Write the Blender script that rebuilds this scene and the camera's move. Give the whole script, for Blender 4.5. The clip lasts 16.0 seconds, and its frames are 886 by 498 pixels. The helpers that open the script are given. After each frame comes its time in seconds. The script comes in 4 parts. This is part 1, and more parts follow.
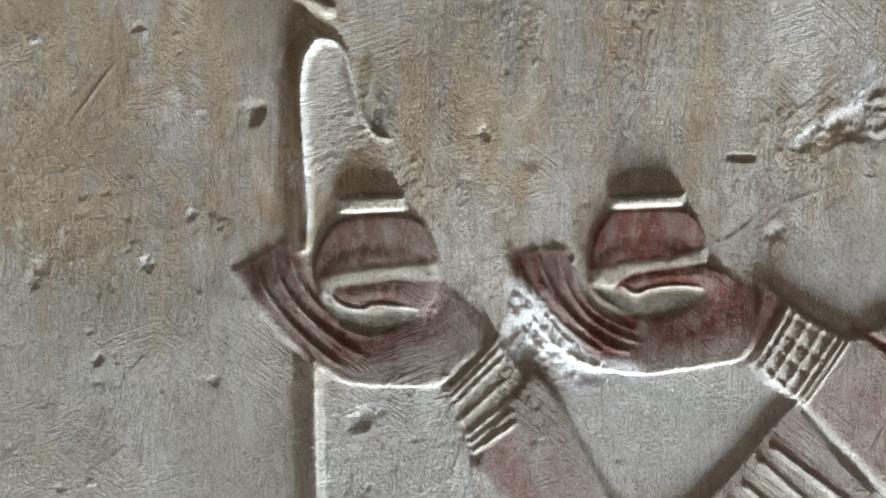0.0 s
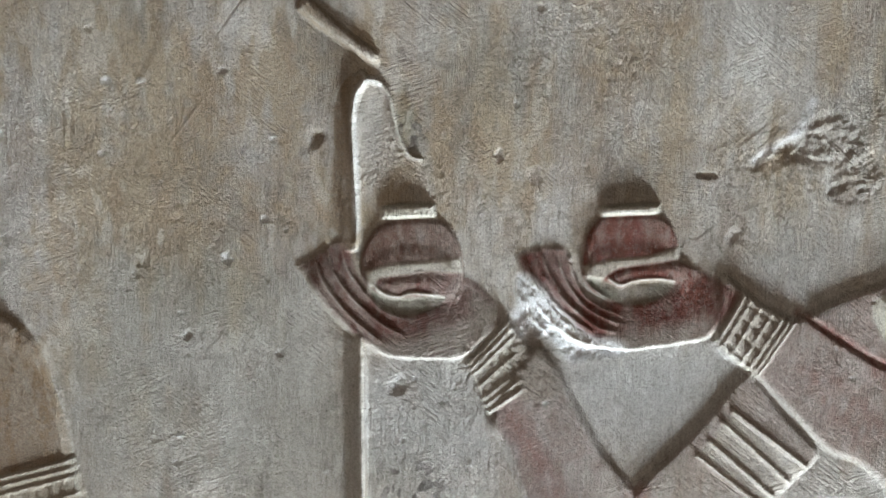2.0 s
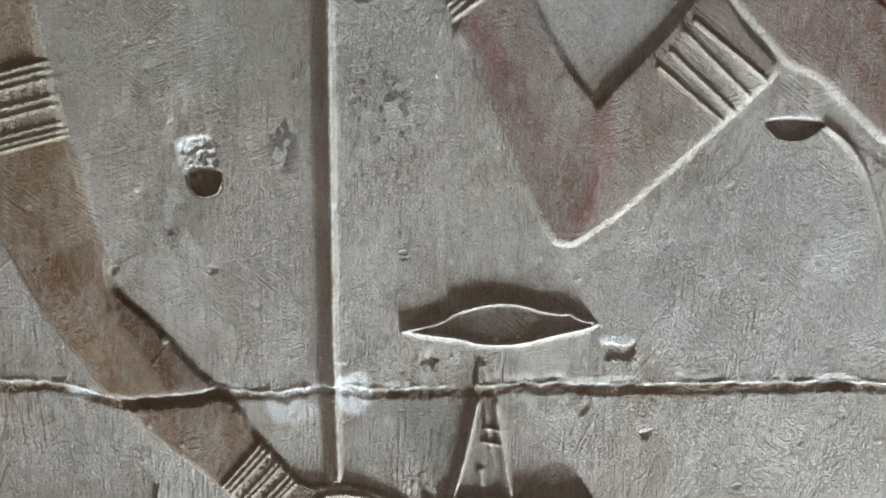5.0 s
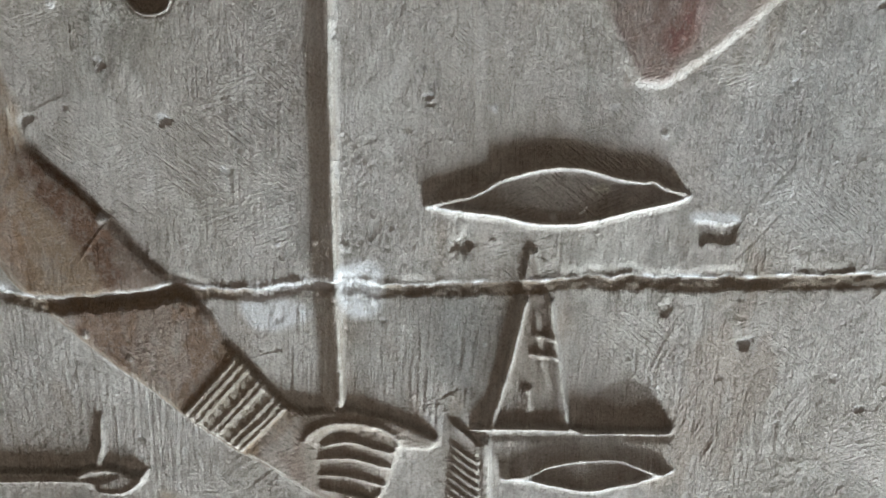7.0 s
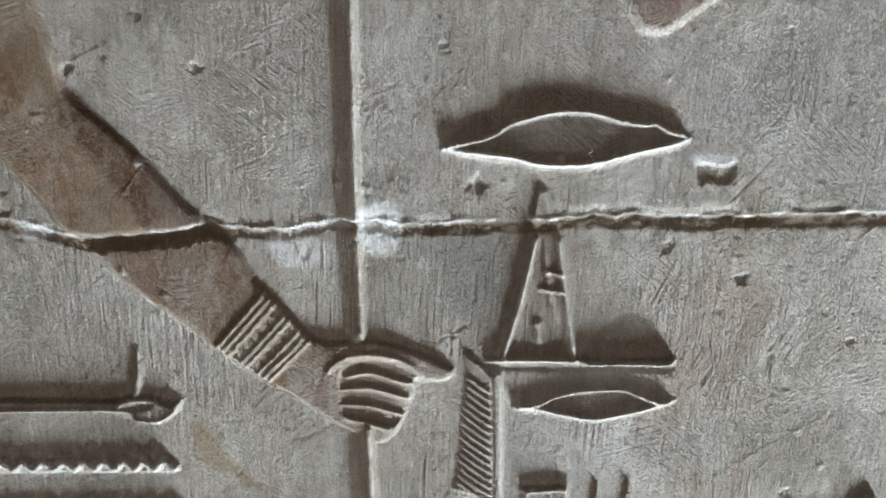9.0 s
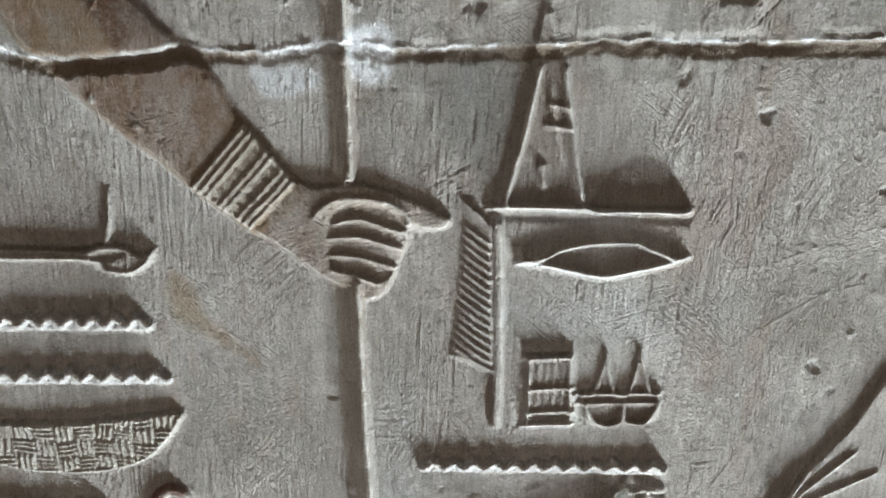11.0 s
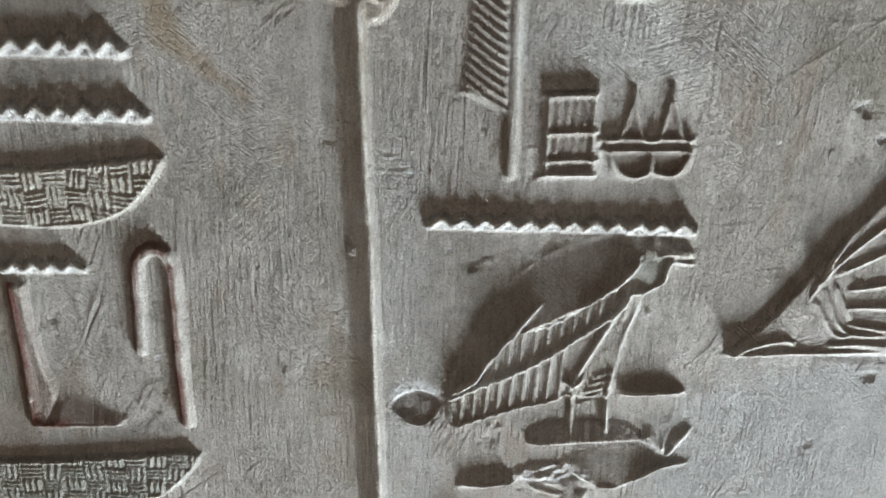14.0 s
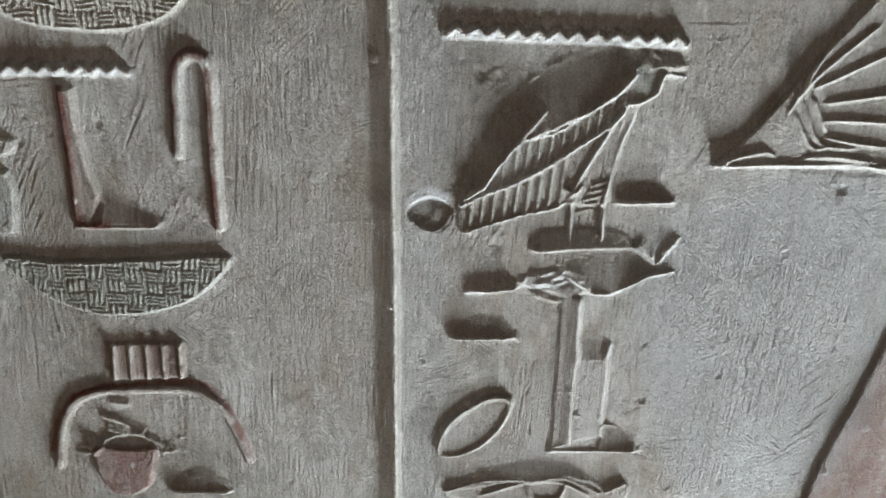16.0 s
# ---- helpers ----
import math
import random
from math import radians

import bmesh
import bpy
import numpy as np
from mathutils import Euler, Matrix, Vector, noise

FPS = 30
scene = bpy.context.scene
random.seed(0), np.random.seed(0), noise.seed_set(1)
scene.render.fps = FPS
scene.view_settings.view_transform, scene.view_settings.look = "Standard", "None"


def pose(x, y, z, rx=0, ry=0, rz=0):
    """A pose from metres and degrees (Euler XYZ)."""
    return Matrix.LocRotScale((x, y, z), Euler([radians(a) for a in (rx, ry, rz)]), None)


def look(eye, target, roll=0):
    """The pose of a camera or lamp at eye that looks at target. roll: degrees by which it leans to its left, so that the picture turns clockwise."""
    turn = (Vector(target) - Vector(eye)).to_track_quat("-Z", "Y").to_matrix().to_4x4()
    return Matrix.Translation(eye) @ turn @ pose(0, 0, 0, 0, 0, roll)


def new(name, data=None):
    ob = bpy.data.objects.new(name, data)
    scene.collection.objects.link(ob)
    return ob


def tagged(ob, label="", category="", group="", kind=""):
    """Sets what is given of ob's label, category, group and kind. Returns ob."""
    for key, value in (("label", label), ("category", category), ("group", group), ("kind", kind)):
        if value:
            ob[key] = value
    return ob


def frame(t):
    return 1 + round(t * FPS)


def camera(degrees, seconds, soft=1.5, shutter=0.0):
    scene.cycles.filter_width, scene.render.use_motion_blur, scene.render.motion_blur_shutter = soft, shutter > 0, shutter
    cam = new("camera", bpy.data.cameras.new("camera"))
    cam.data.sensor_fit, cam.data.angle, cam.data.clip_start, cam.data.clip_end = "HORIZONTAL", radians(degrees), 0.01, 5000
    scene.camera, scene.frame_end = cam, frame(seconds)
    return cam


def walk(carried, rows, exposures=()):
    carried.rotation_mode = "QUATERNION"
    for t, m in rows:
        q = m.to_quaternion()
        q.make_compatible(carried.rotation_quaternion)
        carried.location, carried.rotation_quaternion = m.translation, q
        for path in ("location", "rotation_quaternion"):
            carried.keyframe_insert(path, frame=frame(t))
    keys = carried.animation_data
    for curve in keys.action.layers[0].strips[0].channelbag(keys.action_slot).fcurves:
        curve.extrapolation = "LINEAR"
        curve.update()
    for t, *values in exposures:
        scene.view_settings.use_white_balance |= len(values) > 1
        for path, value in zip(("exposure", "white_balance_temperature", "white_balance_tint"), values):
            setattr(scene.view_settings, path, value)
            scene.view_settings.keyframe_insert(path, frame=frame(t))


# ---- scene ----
# A painted temple wall in low raised relief, passed by a camera that sinks from an offering scene to the signs below.
cam = camera(50.49, 16.0, soft=1.6)
PATH = [
    (0.0, -0.0194, -0.6837, 4.2485, 82.40, -0.55, -1.43),
    (0.5, -0.0137, -0.7011, 4.2408, 82.14, -0.56, -1.20),
    (1.0, -0.0212, -0.7282, 4.2397, 82.49, -0.62, -1.00),
    (1.5, -0.0379, -0.7787, 4.2634, 82.14, -0.62, -0.64),
    (2.0, -0.0352, -0.8475, 4.2759, 81.96, -0.73, -0.82),
    (2.5, 0.0061, -0.8908, 4.2736, 82.39, -0.77, -1.11),
    (3.0, 0.0150, -0.9218, 4.2426, 82.63, -0.70, -0.68),
    (3.5, 0.0159, -0.9350, 4.1366, 80.93, -0.92, -0.18),
    (4.0, 0.0342, -0.9528, 4.0537, 79.66, -1.08, 0.16),
    (6.5, -0.0454, -0.7367, 3.9279, 73.35, -1.62, -1.65),
    (7.0, -0.0340, -0.6783, 3.8806, 72.05, -1.55, -1.68),
    (7.5, -0.0363, -0.6745, 3.8568, 70.95, -1.40, -1.55),
    (8.0, -0.0430, -0.6986, 3.8711, 70.48, -1.44, -1.78),
    (10.5, -0.0410, -0.7408, 3.8104, 70.89, -1.02, -0.54),
    (11.0, -0.0248, -0.7135, 3.7211, 70.83, -1.37, -0.48),
    (11.5, -0.0234, -0.7008, 3.6644, 70.09, -1.41, -0.12),
    (12.0, -0.0241, -0.7010, 3.6702, 70.18, -1.47, 0.02),
    (12.5, -0.0343, -0.6840, 3.6974, 70.07, -1.52, -0.17),
    (13.0, -0.0311, -0.6702, 3.6716, 69.19, -1.51, -0.20),
    (13.5, -0.0333, -0.6752, 3.6096, 68.17, -1.59, -0.19),
    (14.0, -0.0292, -0.6923, 3.5478, 66.79, -1.82, -0.47),
    (14.5, -0.0352, -0.7138, 3.5111, 65.98, -2.08, -0.70),
    (15.0, -0.0348, -0.7322, 3.5312, 65.52, -2.26, -0.94),
    (15.5, -0.0402, -0.7653, 3.5244, 64.98, -2.46, -1.10),
    (16.0, -0.0495, -0.8160, 3.4523, 64.64, -2.72, -0.93),
]
walk(cam, [(t, pose(x, y, z, rx, ry, rz)) for t, x, y, z, rx, ry, rz in PATH],
     exposures=[(0.0, 0.58), (4.0, 0.25), (7.0, 0.09), (8.0, 0.07), (11.5, 0.06), (14.5, -0.14), (16.0, -0.27)])

# ---- light: sky outside, an unseen area lamp added low at the right, and an unseen warm fill lamp added opposite
world = bpy.data.worlds.new("sky")
scene.world = world
world.use_nodes = True
sky = world.node_tree.nodes.new("ShaderNodeTexSky")
sky.sky_type, sky.sun_disc, sky.sun_elevation, sky.sun_rotation = "NISHITA", False, radians(62), radians(200)
world.node_tree.links.new(sky.outputs[0], world.node_tree.nodes["Background"].inputs[0])
world.node_tree.nodes["Background"].inputs[1].default_value = 0.06
# added lamp, set low so that the relief is lit from below right
glow = bpy.data.lights.new("low_right_light", "AREA")
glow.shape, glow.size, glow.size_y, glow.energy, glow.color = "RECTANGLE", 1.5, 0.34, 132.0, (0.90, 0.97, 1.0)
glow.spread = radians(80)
low_right_light = new("low_right_light", glow)
low_right_light.matrix_world = look((1.75, -0.80, 0.06), (0.25, -0.1, 4.5))

# added warm fill from the front; it lifts the shadows
front_fill = bpy.data.lights.new("front_fill_light", "AREA")
front_fill.shape, front_fill.size, front_fill.size_y, front_fill.energy, front_fill.color = "RECTANGLE", 2.0, 3.0, 86.0, (1.0, 0.82, 0.67)
front_fill_light = new("front_fill_light", front_fill)
front_fill_light.matrix_world = look((-0.4, -5.2, 1.6), (-0.2, 0, 3.2))


# ---- materials
def node(nt, kind, **sockets):
    n = nt.nodes.new(kind)
    for key, value in sockets.items():
        n.inputs[key.replace("_", " ")].default_value = value
    return n


def noise_of(nt, stretch, scale, detail=4.0, rough=0.6, turn=0.0):
    geo = nt.nodes.new("ShaderNodeNewGeometry")
    mp = node(nt, "ShaderNodeMapping")
    mp.inputs["Scale"].default_value = stretch
    spin = node(nt, "ShaderNodeMapping")
    spin.inputs["Rotation"].default_value = (0, radians(turn), 0)
    nt.links.new(geo.outputs["Position"], spin.inputs["Vector"])
    nt.links.new(spin.outputs[0], mp.inputs["Vector"])
    n = node(nt, "ShaderNodeTexNoise", Scale=scale, Detail=detail, Roughness=rough)
    nt.links.new(mp.outputs[0], n.inputs["Vector"])
    return n.outputs[0]


def ramp_of(nt, fac, stops):
    r = nt.nodes.new("ShaderNodeValToRGB")
    while len(r.color_ramp.elements) < len(stops):
        r.color_ramp.elements.new(0.5)
    for e, (at, col) in zip(r.color_ramp.elements, stops):
        e.position, e.color = at, (*col, 1.0)
    nt.links.new(fac, r.inputs[0])
    return r.outputs[0]


def mix_of(nt, kind, fac, a, b):
    m = nt.nodes.new("ShaderNodeMix")
    m.data_type, m.blend_type = "RGBA", kind
    for value, socket in ((fac, m.inputs[0]), (a, m.inputs[6]), (b, m.inputs[7])):
        if hasattr(value, "is_linked"):
            nt.links.new(value, socket)
        else:
            socket.default_value = value
    return m.outputs[2]


def maths(nt, op, a, b):
    m = nt.nodes.new("ShaderNodeMath")
    m.operation = op
    for value, socket in ((a, m.inputs[0]), (b, m.inputs[1])):
        if hasattr(value, "is_linked"):
            nt.links.new(value, socket)
        else:
            socket.default_value = value
    return m.outputs[0]


def limestone(name, painted):
    """Tool-marked limestone; where painted, the mesh's own pigment layer lays worn pigment and painted light and shade
    on it.
    """
    mat = bpy.data.materials.new(name)
    mat.use_nodes = True
    nt = mat.node_tree
    bsdf = nt.nodes["Principled BSDF"]
    bsdf.inputs["Roughness"].default_value = 0.82
    bsdf.inputs["Specular IOR Level"].default_value = 0.25
    cloud = noise_of(nt, (1, 1, 1), 6.0, 6.0, 0.62)
    streak = noise_of(nt, (9, 1, 0.8), 34.0, 5.0, 0.65)
    grain = noise_of(nt, (1, 1, 1), 520.0, 3.0, 0.7)
    speck = noise_of(nt, (1, 1, 1), 150.0, 6.0, 0.8)
    fine = noise_of(nt, (20, 1, 0.9), 26.0, 4.0, 0.72)
    slant = noise_of(nt, (20, 1, 1.1), 25.0, 4.0, 0.72, 52.0)
    cross = noise_of(nt, (20, 1, 1.1), 25.0, 4.0, 0.72, -70.0)
    where = noise_of(nt, (1, 1, 1), 9.0, 2.0, 0.5)
    stone = ramp_of(nt, cloud, [(0.30, (0.31, 0.295, 0.26)), (0.48, (0.435, 0.42, 0.395)), (0.68, (0.50, 0.495, 0.485))])
    stone = mix_of(nt, "MULTIPLY", 0.5, stone, ramp_of(nt, streak, [(0.3, (0.6, 0.57, 0.52)), (0.5, (1, 1, 1)), (0.72, (1.2, 1.19, 1.17))]))
    stone = mix_of(nt, "MULTIPLY", 0.8, stone, ramp_of(nt, speck, [(0.30, (0.42, 0.38, 0.34)), (0.45, (1, 1, 1)), (0.62, (1.05, 1.05, 1.05)), (0.75, (1.3, 1.3, 1.3))]))
    if painted:
        layer = nt.nodes.new("ShaderNodeVertexColor")
        layer.layer_name = "pigment"
        wear = ramp_of(nt, maths(nt, "ADD", maths(nt, "MULTIPLY", speck, 0.8), maths(nt, "MULTIPLY", streak, 0.2)),
                       [(0.34, (0.45, 0.45, 0.45)), (0.50, (1, 1, 1))])
        cover = maths(nt, "MULTIPLY", layer.outputs["Alpha"], wear)
        stone = mix_of(nt, "MIX", cover, stone, layer.outputs["Color"])
    else:
        # unseen hall stone, darkened and warmed to cut its bounced light
        stone = mix_of(nt, "MULTIPLY", 1.0, stone, (0.34, 0.27, 0.20, 1.0))
    stone = mix_of(nt, "MULTIPLY", 0.6, stone, ramp_of(nt, grain, [(0.3, (0.55, 0.53, 0.5)), (0.5, (1, 1, 1)), (0.7, (1.3, 1.3, 1.3))]))
    nt.links.new(stone, bsdf.inputs["Base Color"])
    scored = ramp_of(nt, where, [(0.49, (0, 0, 0)), (0.62, (1, 1, 1))])
    sharp = lambda v: ramp_of(nt, v, [(0.36, (0, 0, 0)), (0.47, (0.45, 0.45, 0.45)), (0.53, (0.5, 0.5, 0.5)), (0.62, (1, 1, 1))])
    lines = mix_of(nt, "MIX", scored, mix_of(nt, "MIX", 0.25, sharp(fine), sharp(slant)), mix_of(nt, "MIX", ramp_of(nt, noise_of(nt, (1, 1, 1), 14.0, 2.0, 0.5, 30.0), [(0.46, (0, 0, 0)), (0.54, (1, 1, 1))]), sharp(slant), sharp(cross)))
    grit = ramp_of(nt, noise_of(nt, (1, 1, 1), 290.0, 5.0, 0.75), [(0.32, (0, 0, 0)), (0.43, (0.5, 0.5, 0.5)), (0.57, (0.55, 0.55, 0.55)), (0.68, (1, 1, 1))])
    height = maths(nt, "ADD", maths(nt, "MULTIPLY", grain, 0.25), maths(nt, "ADD", maths(nt, "MULTIPLY", streak, 0.35),
                   maths(nt, "ADD", maths(nt, "MULTIPLY", speck, 2.0), maths(nt, "ADD", maths(nt, "MULTIPLY", lines, 1.0), maths(nt, "MULTIPLY", grit, 1.0)))))
    bump = node(nt, "ShaderNodeBump", Strength=1.0, Distance=0.0020)
    nt.links.new(height, bump.inputs["Height"])
    nt.links.new(bump.outputs[0], bsdf.inputs["Normal"])
    return mat


PAINTED = limestone("painted_limestone", True)
PLAIN = limestone("low_bounce_limestone", False)

# ---- the carved face as one field of heights, later cut into its stones and carvings
LIFT = 2000          # the carvings' own datum lies this many millimetres above the floor
STEP = 1.1           # millimetres
X0, Z0 = -518.0, 692.0
NX, NZ = 960, 1620
XS, ZS = X0 + STEP * np.arange(NX), Z0 + STEP * np.arange(NZ)
relief = np.zeros((NZ, NX))                # millimetres out of the wall
pigment = np.zeros((NZ, NX, 4))
owner = np.zeros((NZ, NX), int)            # 0, 1: upper and lower course; others: carvings
things = [("stone_block", "", "", "", None), ("stone_block", "", "", "", None)]
rng = np.random.default_rng(4)


def field(sx, sz, power=1.0, seed=0):
    """Smooth noise with features of about sx by sz millimetres, zero mean and unit spread."""
    g = np.random.default_rng(seed).standard_normal((NZ, NX))
    fx, fz = np.fft.fftfreq(NX, STEP)[None, :], np.fft.fftfreq(NZ, STEP)[:, None]
    out = np.fft.ifft2(np.fft.fft2(g) * np.exp(-((fx * sx) ** 2 + (fz * sz) ** 2) ** power * 4)).real
    return out / out.std()


def smooth(a, b, v):
    u = np.clip((v - a) / (b - a), 0, 1)
    return u * u * (3 - 2 * u)


def curve(points, closed, n=6):
    """A round-cornered line through the points (Catmull-Rom)."""
    p = np.array(points, float)
    k = len(p)
    at = lambda i: p[i % k] if closed else p[min(max(i, 0), k - 1)]
    out = []
    for i in range(k if closed else k - 1):
        a, b, c, e = at(i - 1), at(i), at(i + 1), at(i + 2)
        for u in np.arange(n) / n:
            out.append(0.5 * (2 * b + (c - a) * u + (2 * a - 5 * b + 4 * c - e) * u * u + (3 * b - a - 3 * c + e) * u ** 3))
    if not closed:
        out.append(p[-1])
    return np.array(out)


def window(pts, margin):
    i0, i1 = np.clip(np.searchsorted(XS, [pts[:, 0].min() - margin, pts[:, 0].max() + margin]), 0, NX)
    j0, j1 = np.clip(np.searchsorted(ZS, [pts[:, 1].min() - margin, pts[:, 1].max() + margin]), 0, NZ)
    return slice(j0, j1), slice(i0, i1)


def away(pts, win, widths=None):
    """Distance of the cells of the window from the line through pts; with widths, less the local half width."""
    z, x = np.meshgrid(ZS[win[0]], XS[win[1]], indexing="ij")
    best = np.full(z.shape, 1e9)
    for i in range(len(pts) - 1):
        (ax, az), (bx, bz) = pts[i], pts[i + 1]
        dx, dz = bx - ax, bz - az
        u = np.clip(((x - ax) * dx + (z - az) * dz) / max(dx * dx + dz * dz, 1e-9), 0, 1)
        dist = np.hypot(x - ax - u * dx, z - az - u * dz)
        if widths is not None:
            dist = dist - (widths[i] * (1 - u) + widths[i + 1] * u)
        best = np.minimum(best, dist)
    return best


def area(points, round_corners=True, margin=14.0):
    """Window and signed distance (negative inside) of a closed outline."""
    pts = curve(points, True) if round_corners else np.array(points, float)
    win = window(pts, margin)
    loop = np.vstack([pts, pts[:1]])
    dist = away(loop, win)
    z, x = np.meshgrid(ZS[win[0]], XS[win[1]], indexing="ij")
    inside = np.zeros(z.shape, bool)
    for (ax, az), (bx, bz) in zip(loop[:-1], loop[1:]):
        if az != bz:
            inside ^= ((az > z) != (bz > z)) & (x < (bx - ax) * (z - az) / (bz - az) + ax)
    return win, np.where(inside, -dist, dist)


def band(points, width, margin=14.0, round_corners=True):
    """Window and signed distance of a stroke; width: half widths, one for all or one a point."""
    pts = curve(points, False) if round_corners else np.array(points, float)
    w = np.interp(np.linspace(0, 1, len(pts)), np.linspace(0, 1, np.size(width)), np.atleast_1d(width)) if np.size(width) > 1 else np.full(len(pts), float(width))
    win = window(pts, margin + w.max())
    return win, away(pts, win, w)


def thing(name, label, category, group="", parent=None):
    things.append((name, label, category, group, parent))
    return len(things) - 1


def own(shape, who, grow=0.6):
    win, d = shape
    owner[win][d < grow] = who


def part_of(shape, name, parent, label="", grow=0.0):
    own(shape, thing(name, label, "", "", parent), grow)


def paint(shape, colour, cover, soft=3.0):
    win, d = shape
    a = cover * smooth(soft, -soft, d)
    old = pigment[win]
    na = a + old[..., 3] * (1 - a)
    rgb = (np.array(colour) * a[..., None] + old[..., :3] * (old[..., 3] * (1 - a))[..., None]) / np.maximum(na, 1e-6)[..., None]
    pigment[win] = np.concatenate([rgb, na[..., None]], 2)


def raise_(shape, high, edge=2.5, crown=0.0, over=18.0):
    """Lift a shape off the ground by high, with an edge of that width, and crown it by so much more over that distance."""
    win, d = shape
    up = high * smooth(edge * 0.35, -edge, d) + crown * np.sqrt(np.clip(1 - (1 - np.clip(-d / over, 0, 1)) ** 2, 0, 1))
    relief[win] = np.where(d < edge, np.maximum(relief[win], up), relief[win])


def wedge(shape, high, length, edge=2.5):
    """Lift a shape so that it is highest at its lower rim and sinks back towards its upper rim."""
    win, d = shape
    inside = d < 0
    down = np.cumsum(inside[::-1], 0)[::-1] * STEP * inside
    pad = np.pad(down, ((0, 0), (8, 8)), mode="edge")
    down = sum(pad[:, k:k + down.shape[1]] for k in range(17)) / 17
    up = high * smooth(edge * 0.35, -edge, d) * (0.12 + 0.88 * np.clip(down / length, 0, 1) ** 1.1)
    relief[win] = np.where(d < edge, np.maximum(relief[win], up), relief[win])


def slope(shape, high, power=1.0, full=16.0, fresh=False, soft=1.2):
    """Let a shape rise evenly from its upper outline to its lower rim, column by column; fresh: in place of what was there."""
    win, d = shape
    inside = d < 0
    down = np.cumsum(inside[::-1], 0)[::-1] * STEP * inside
    total = np.maximum(down.max(0), STEP)
    pad = np.pad(total, 4, mode="edge")
    total = sum(pad[k:k + len(total)] for k in range(9)) / 9
    up = high * np.minimum(total / full, 1.0)[None, :] * np.clip(down / total[None, :], 0, 1) ** power
    if fresh:
        k = smooth(soft, -soft, d)
        relief[win] = relief[win] * (1 - k) + up * k
    else:
        half = min(6, int(inside.any(0).sum() / 24))
        pad = np.pad(up, ((0, 0), (half, half)), mode="edge")
        up = sum(pad[:, k:k + up.shape[1]] for k in range(2 * half + 1)) / (2 * half + 1)
        relief[win] = np.where(inside, np.maximum(relief[win], up), relief[win])


def ramp_across(shape, low, high):
    """Lift a shape so that it rises from its one side to the other along x."""
    win, d = shape
    inside = d < 0
    along = np.cumsum(inside, 1) * STEP
    total = np.maximum(along.max(1, keepdims=True), STEP)
    up = (low + (high - low) * np.clip(along / total, 0, 1)) * smooth(0.8, -1.6, d)
    relief[win] = np.where(inside, np.maximum(relief[win], up), relief[win])


def pillow(shape, high, edge=2.5):
    """Lift a shape that is tallest in the middle of its width and sinks towards its two ends."""
    win, d = shape
    cols = np.nonzero((d < 0).any(0))[0]
    mid, half = (cols[0] + cols[-1]) / 2, max((cols[-1] - cols[0]) / 2, 1)
    lift = 0.3 + 0.7 * np.sqrt(np.clip(1 - ((np.arange(d.shape[1]) - mid) / half) ** 2, 0, 1))
    up = high * smooth(edge * 0.35, -edge, d) * lift[None, :]
    relief[win] = np.where(d < edge, np.maximum(relief[win], up), relief[win])


def add(shape, high, edge=2.0):
    """Add to (or cut from) what is there, inside a shape."""
    win, d = shape
    relief[win] += high * smooth(edge * 0.5, -edge, d)


def line(points, width, high, round_corners=True):
    """A thin ridge (or, with a negative height, a cut line)."""
    width = width + 0.35
    win, d = band(points, width * np.array([0.35] + [1.0] * 6 + [0.35]) if round_corners else width, 6.0, round_corners)
    relief[win] += 1.6 * high * smooth(width * 0.9, -width, d)


def soften(sigma):
    """Round all edges a little, as old tool work is."""
    fx, fz = np.fft.fftfreq(NX, STEP)[None, :], np.fft.fftfreq(NZ, STEP)[:, None]
    return np.fft.ifft2(np.fft.fft2(relief) * np.exp(-2 * (math.pi * sigma) ** 2 * (fx ** 2 + fz ** 2))).real


# dark brown paints shade into carvings; near-white is chalk, also painted lit rims
RED, RUST, OCHRE, PALE = (0.19, 0.056, 0.043), (0.14, 0.064, 0.048), (0.21, 0.135, 0.07), (0.60, 0.60, 0.53)
SHADE_BROWN, SOOT, CHALK_AND_LIT, GREEN, TAN = (0.17, 0.125, 0.095), (0.09, 0.085, 0.08), (0.80, 0.84, 0.88), (0.20, 0.27, 0.24), (0.40, 0.335, 0.245)

# the ground of the carving: dressed, slightly uneven stone
zgrid, xgrid = np.meshgrid(ZS, XS, indexing="ij")
# old brown film high on the wall and towards the goddess
film = smooth(1980, 2230, zgrid + 40 * field(120, 160, 1.0, 7)) * 0.55 + 0.35 * smooth(-80, -330, xgrid) * smooth(1750, 2050, zgrid)
pigment[..., :3] = TAN
pigment[..., 3] = np.clip(film, 0, 0.75)

# ---- the king who offers two jars: body, arms
KING_LABEL = "raised relief of an offering figure, worn dark red paint"
king = thing("offering_figure", KING_LABEL, "relief figure")
TORSO = area([(233, 2135), (269, 2113), (306, 2098), (336, 2114), (384, 2131), (427, 2146), (470, 2160), (522, 2071), (515, 1956), (484, 1894), (451, 1894), (421, 1914), (373, 1955), (340, 1970), (270, 2038), (233, 2069)])
UPPER_ARM = area([(161, 1929), (186, 1958), (219, 1994), (258, 2043), (276, 2035), (304, 2001), (336, 1966), (310, 1933), (276, 1899), (237, 1861), (193, 1820), (155, 1792), (138, 1787), (123, 1794), (118, 1834), (131, 1888)])
FOREARM = area([(23, 2001), (37, 1968), (50, 1933), (62, 1907), (85, 1862), (107, 1821), (123, 1794), (138, 1787), (155, 1793), (165, 1835), (172, 1883), (162, 1929), (135, 1963), (107, 2010), (83, 2053), (60, 2064)])
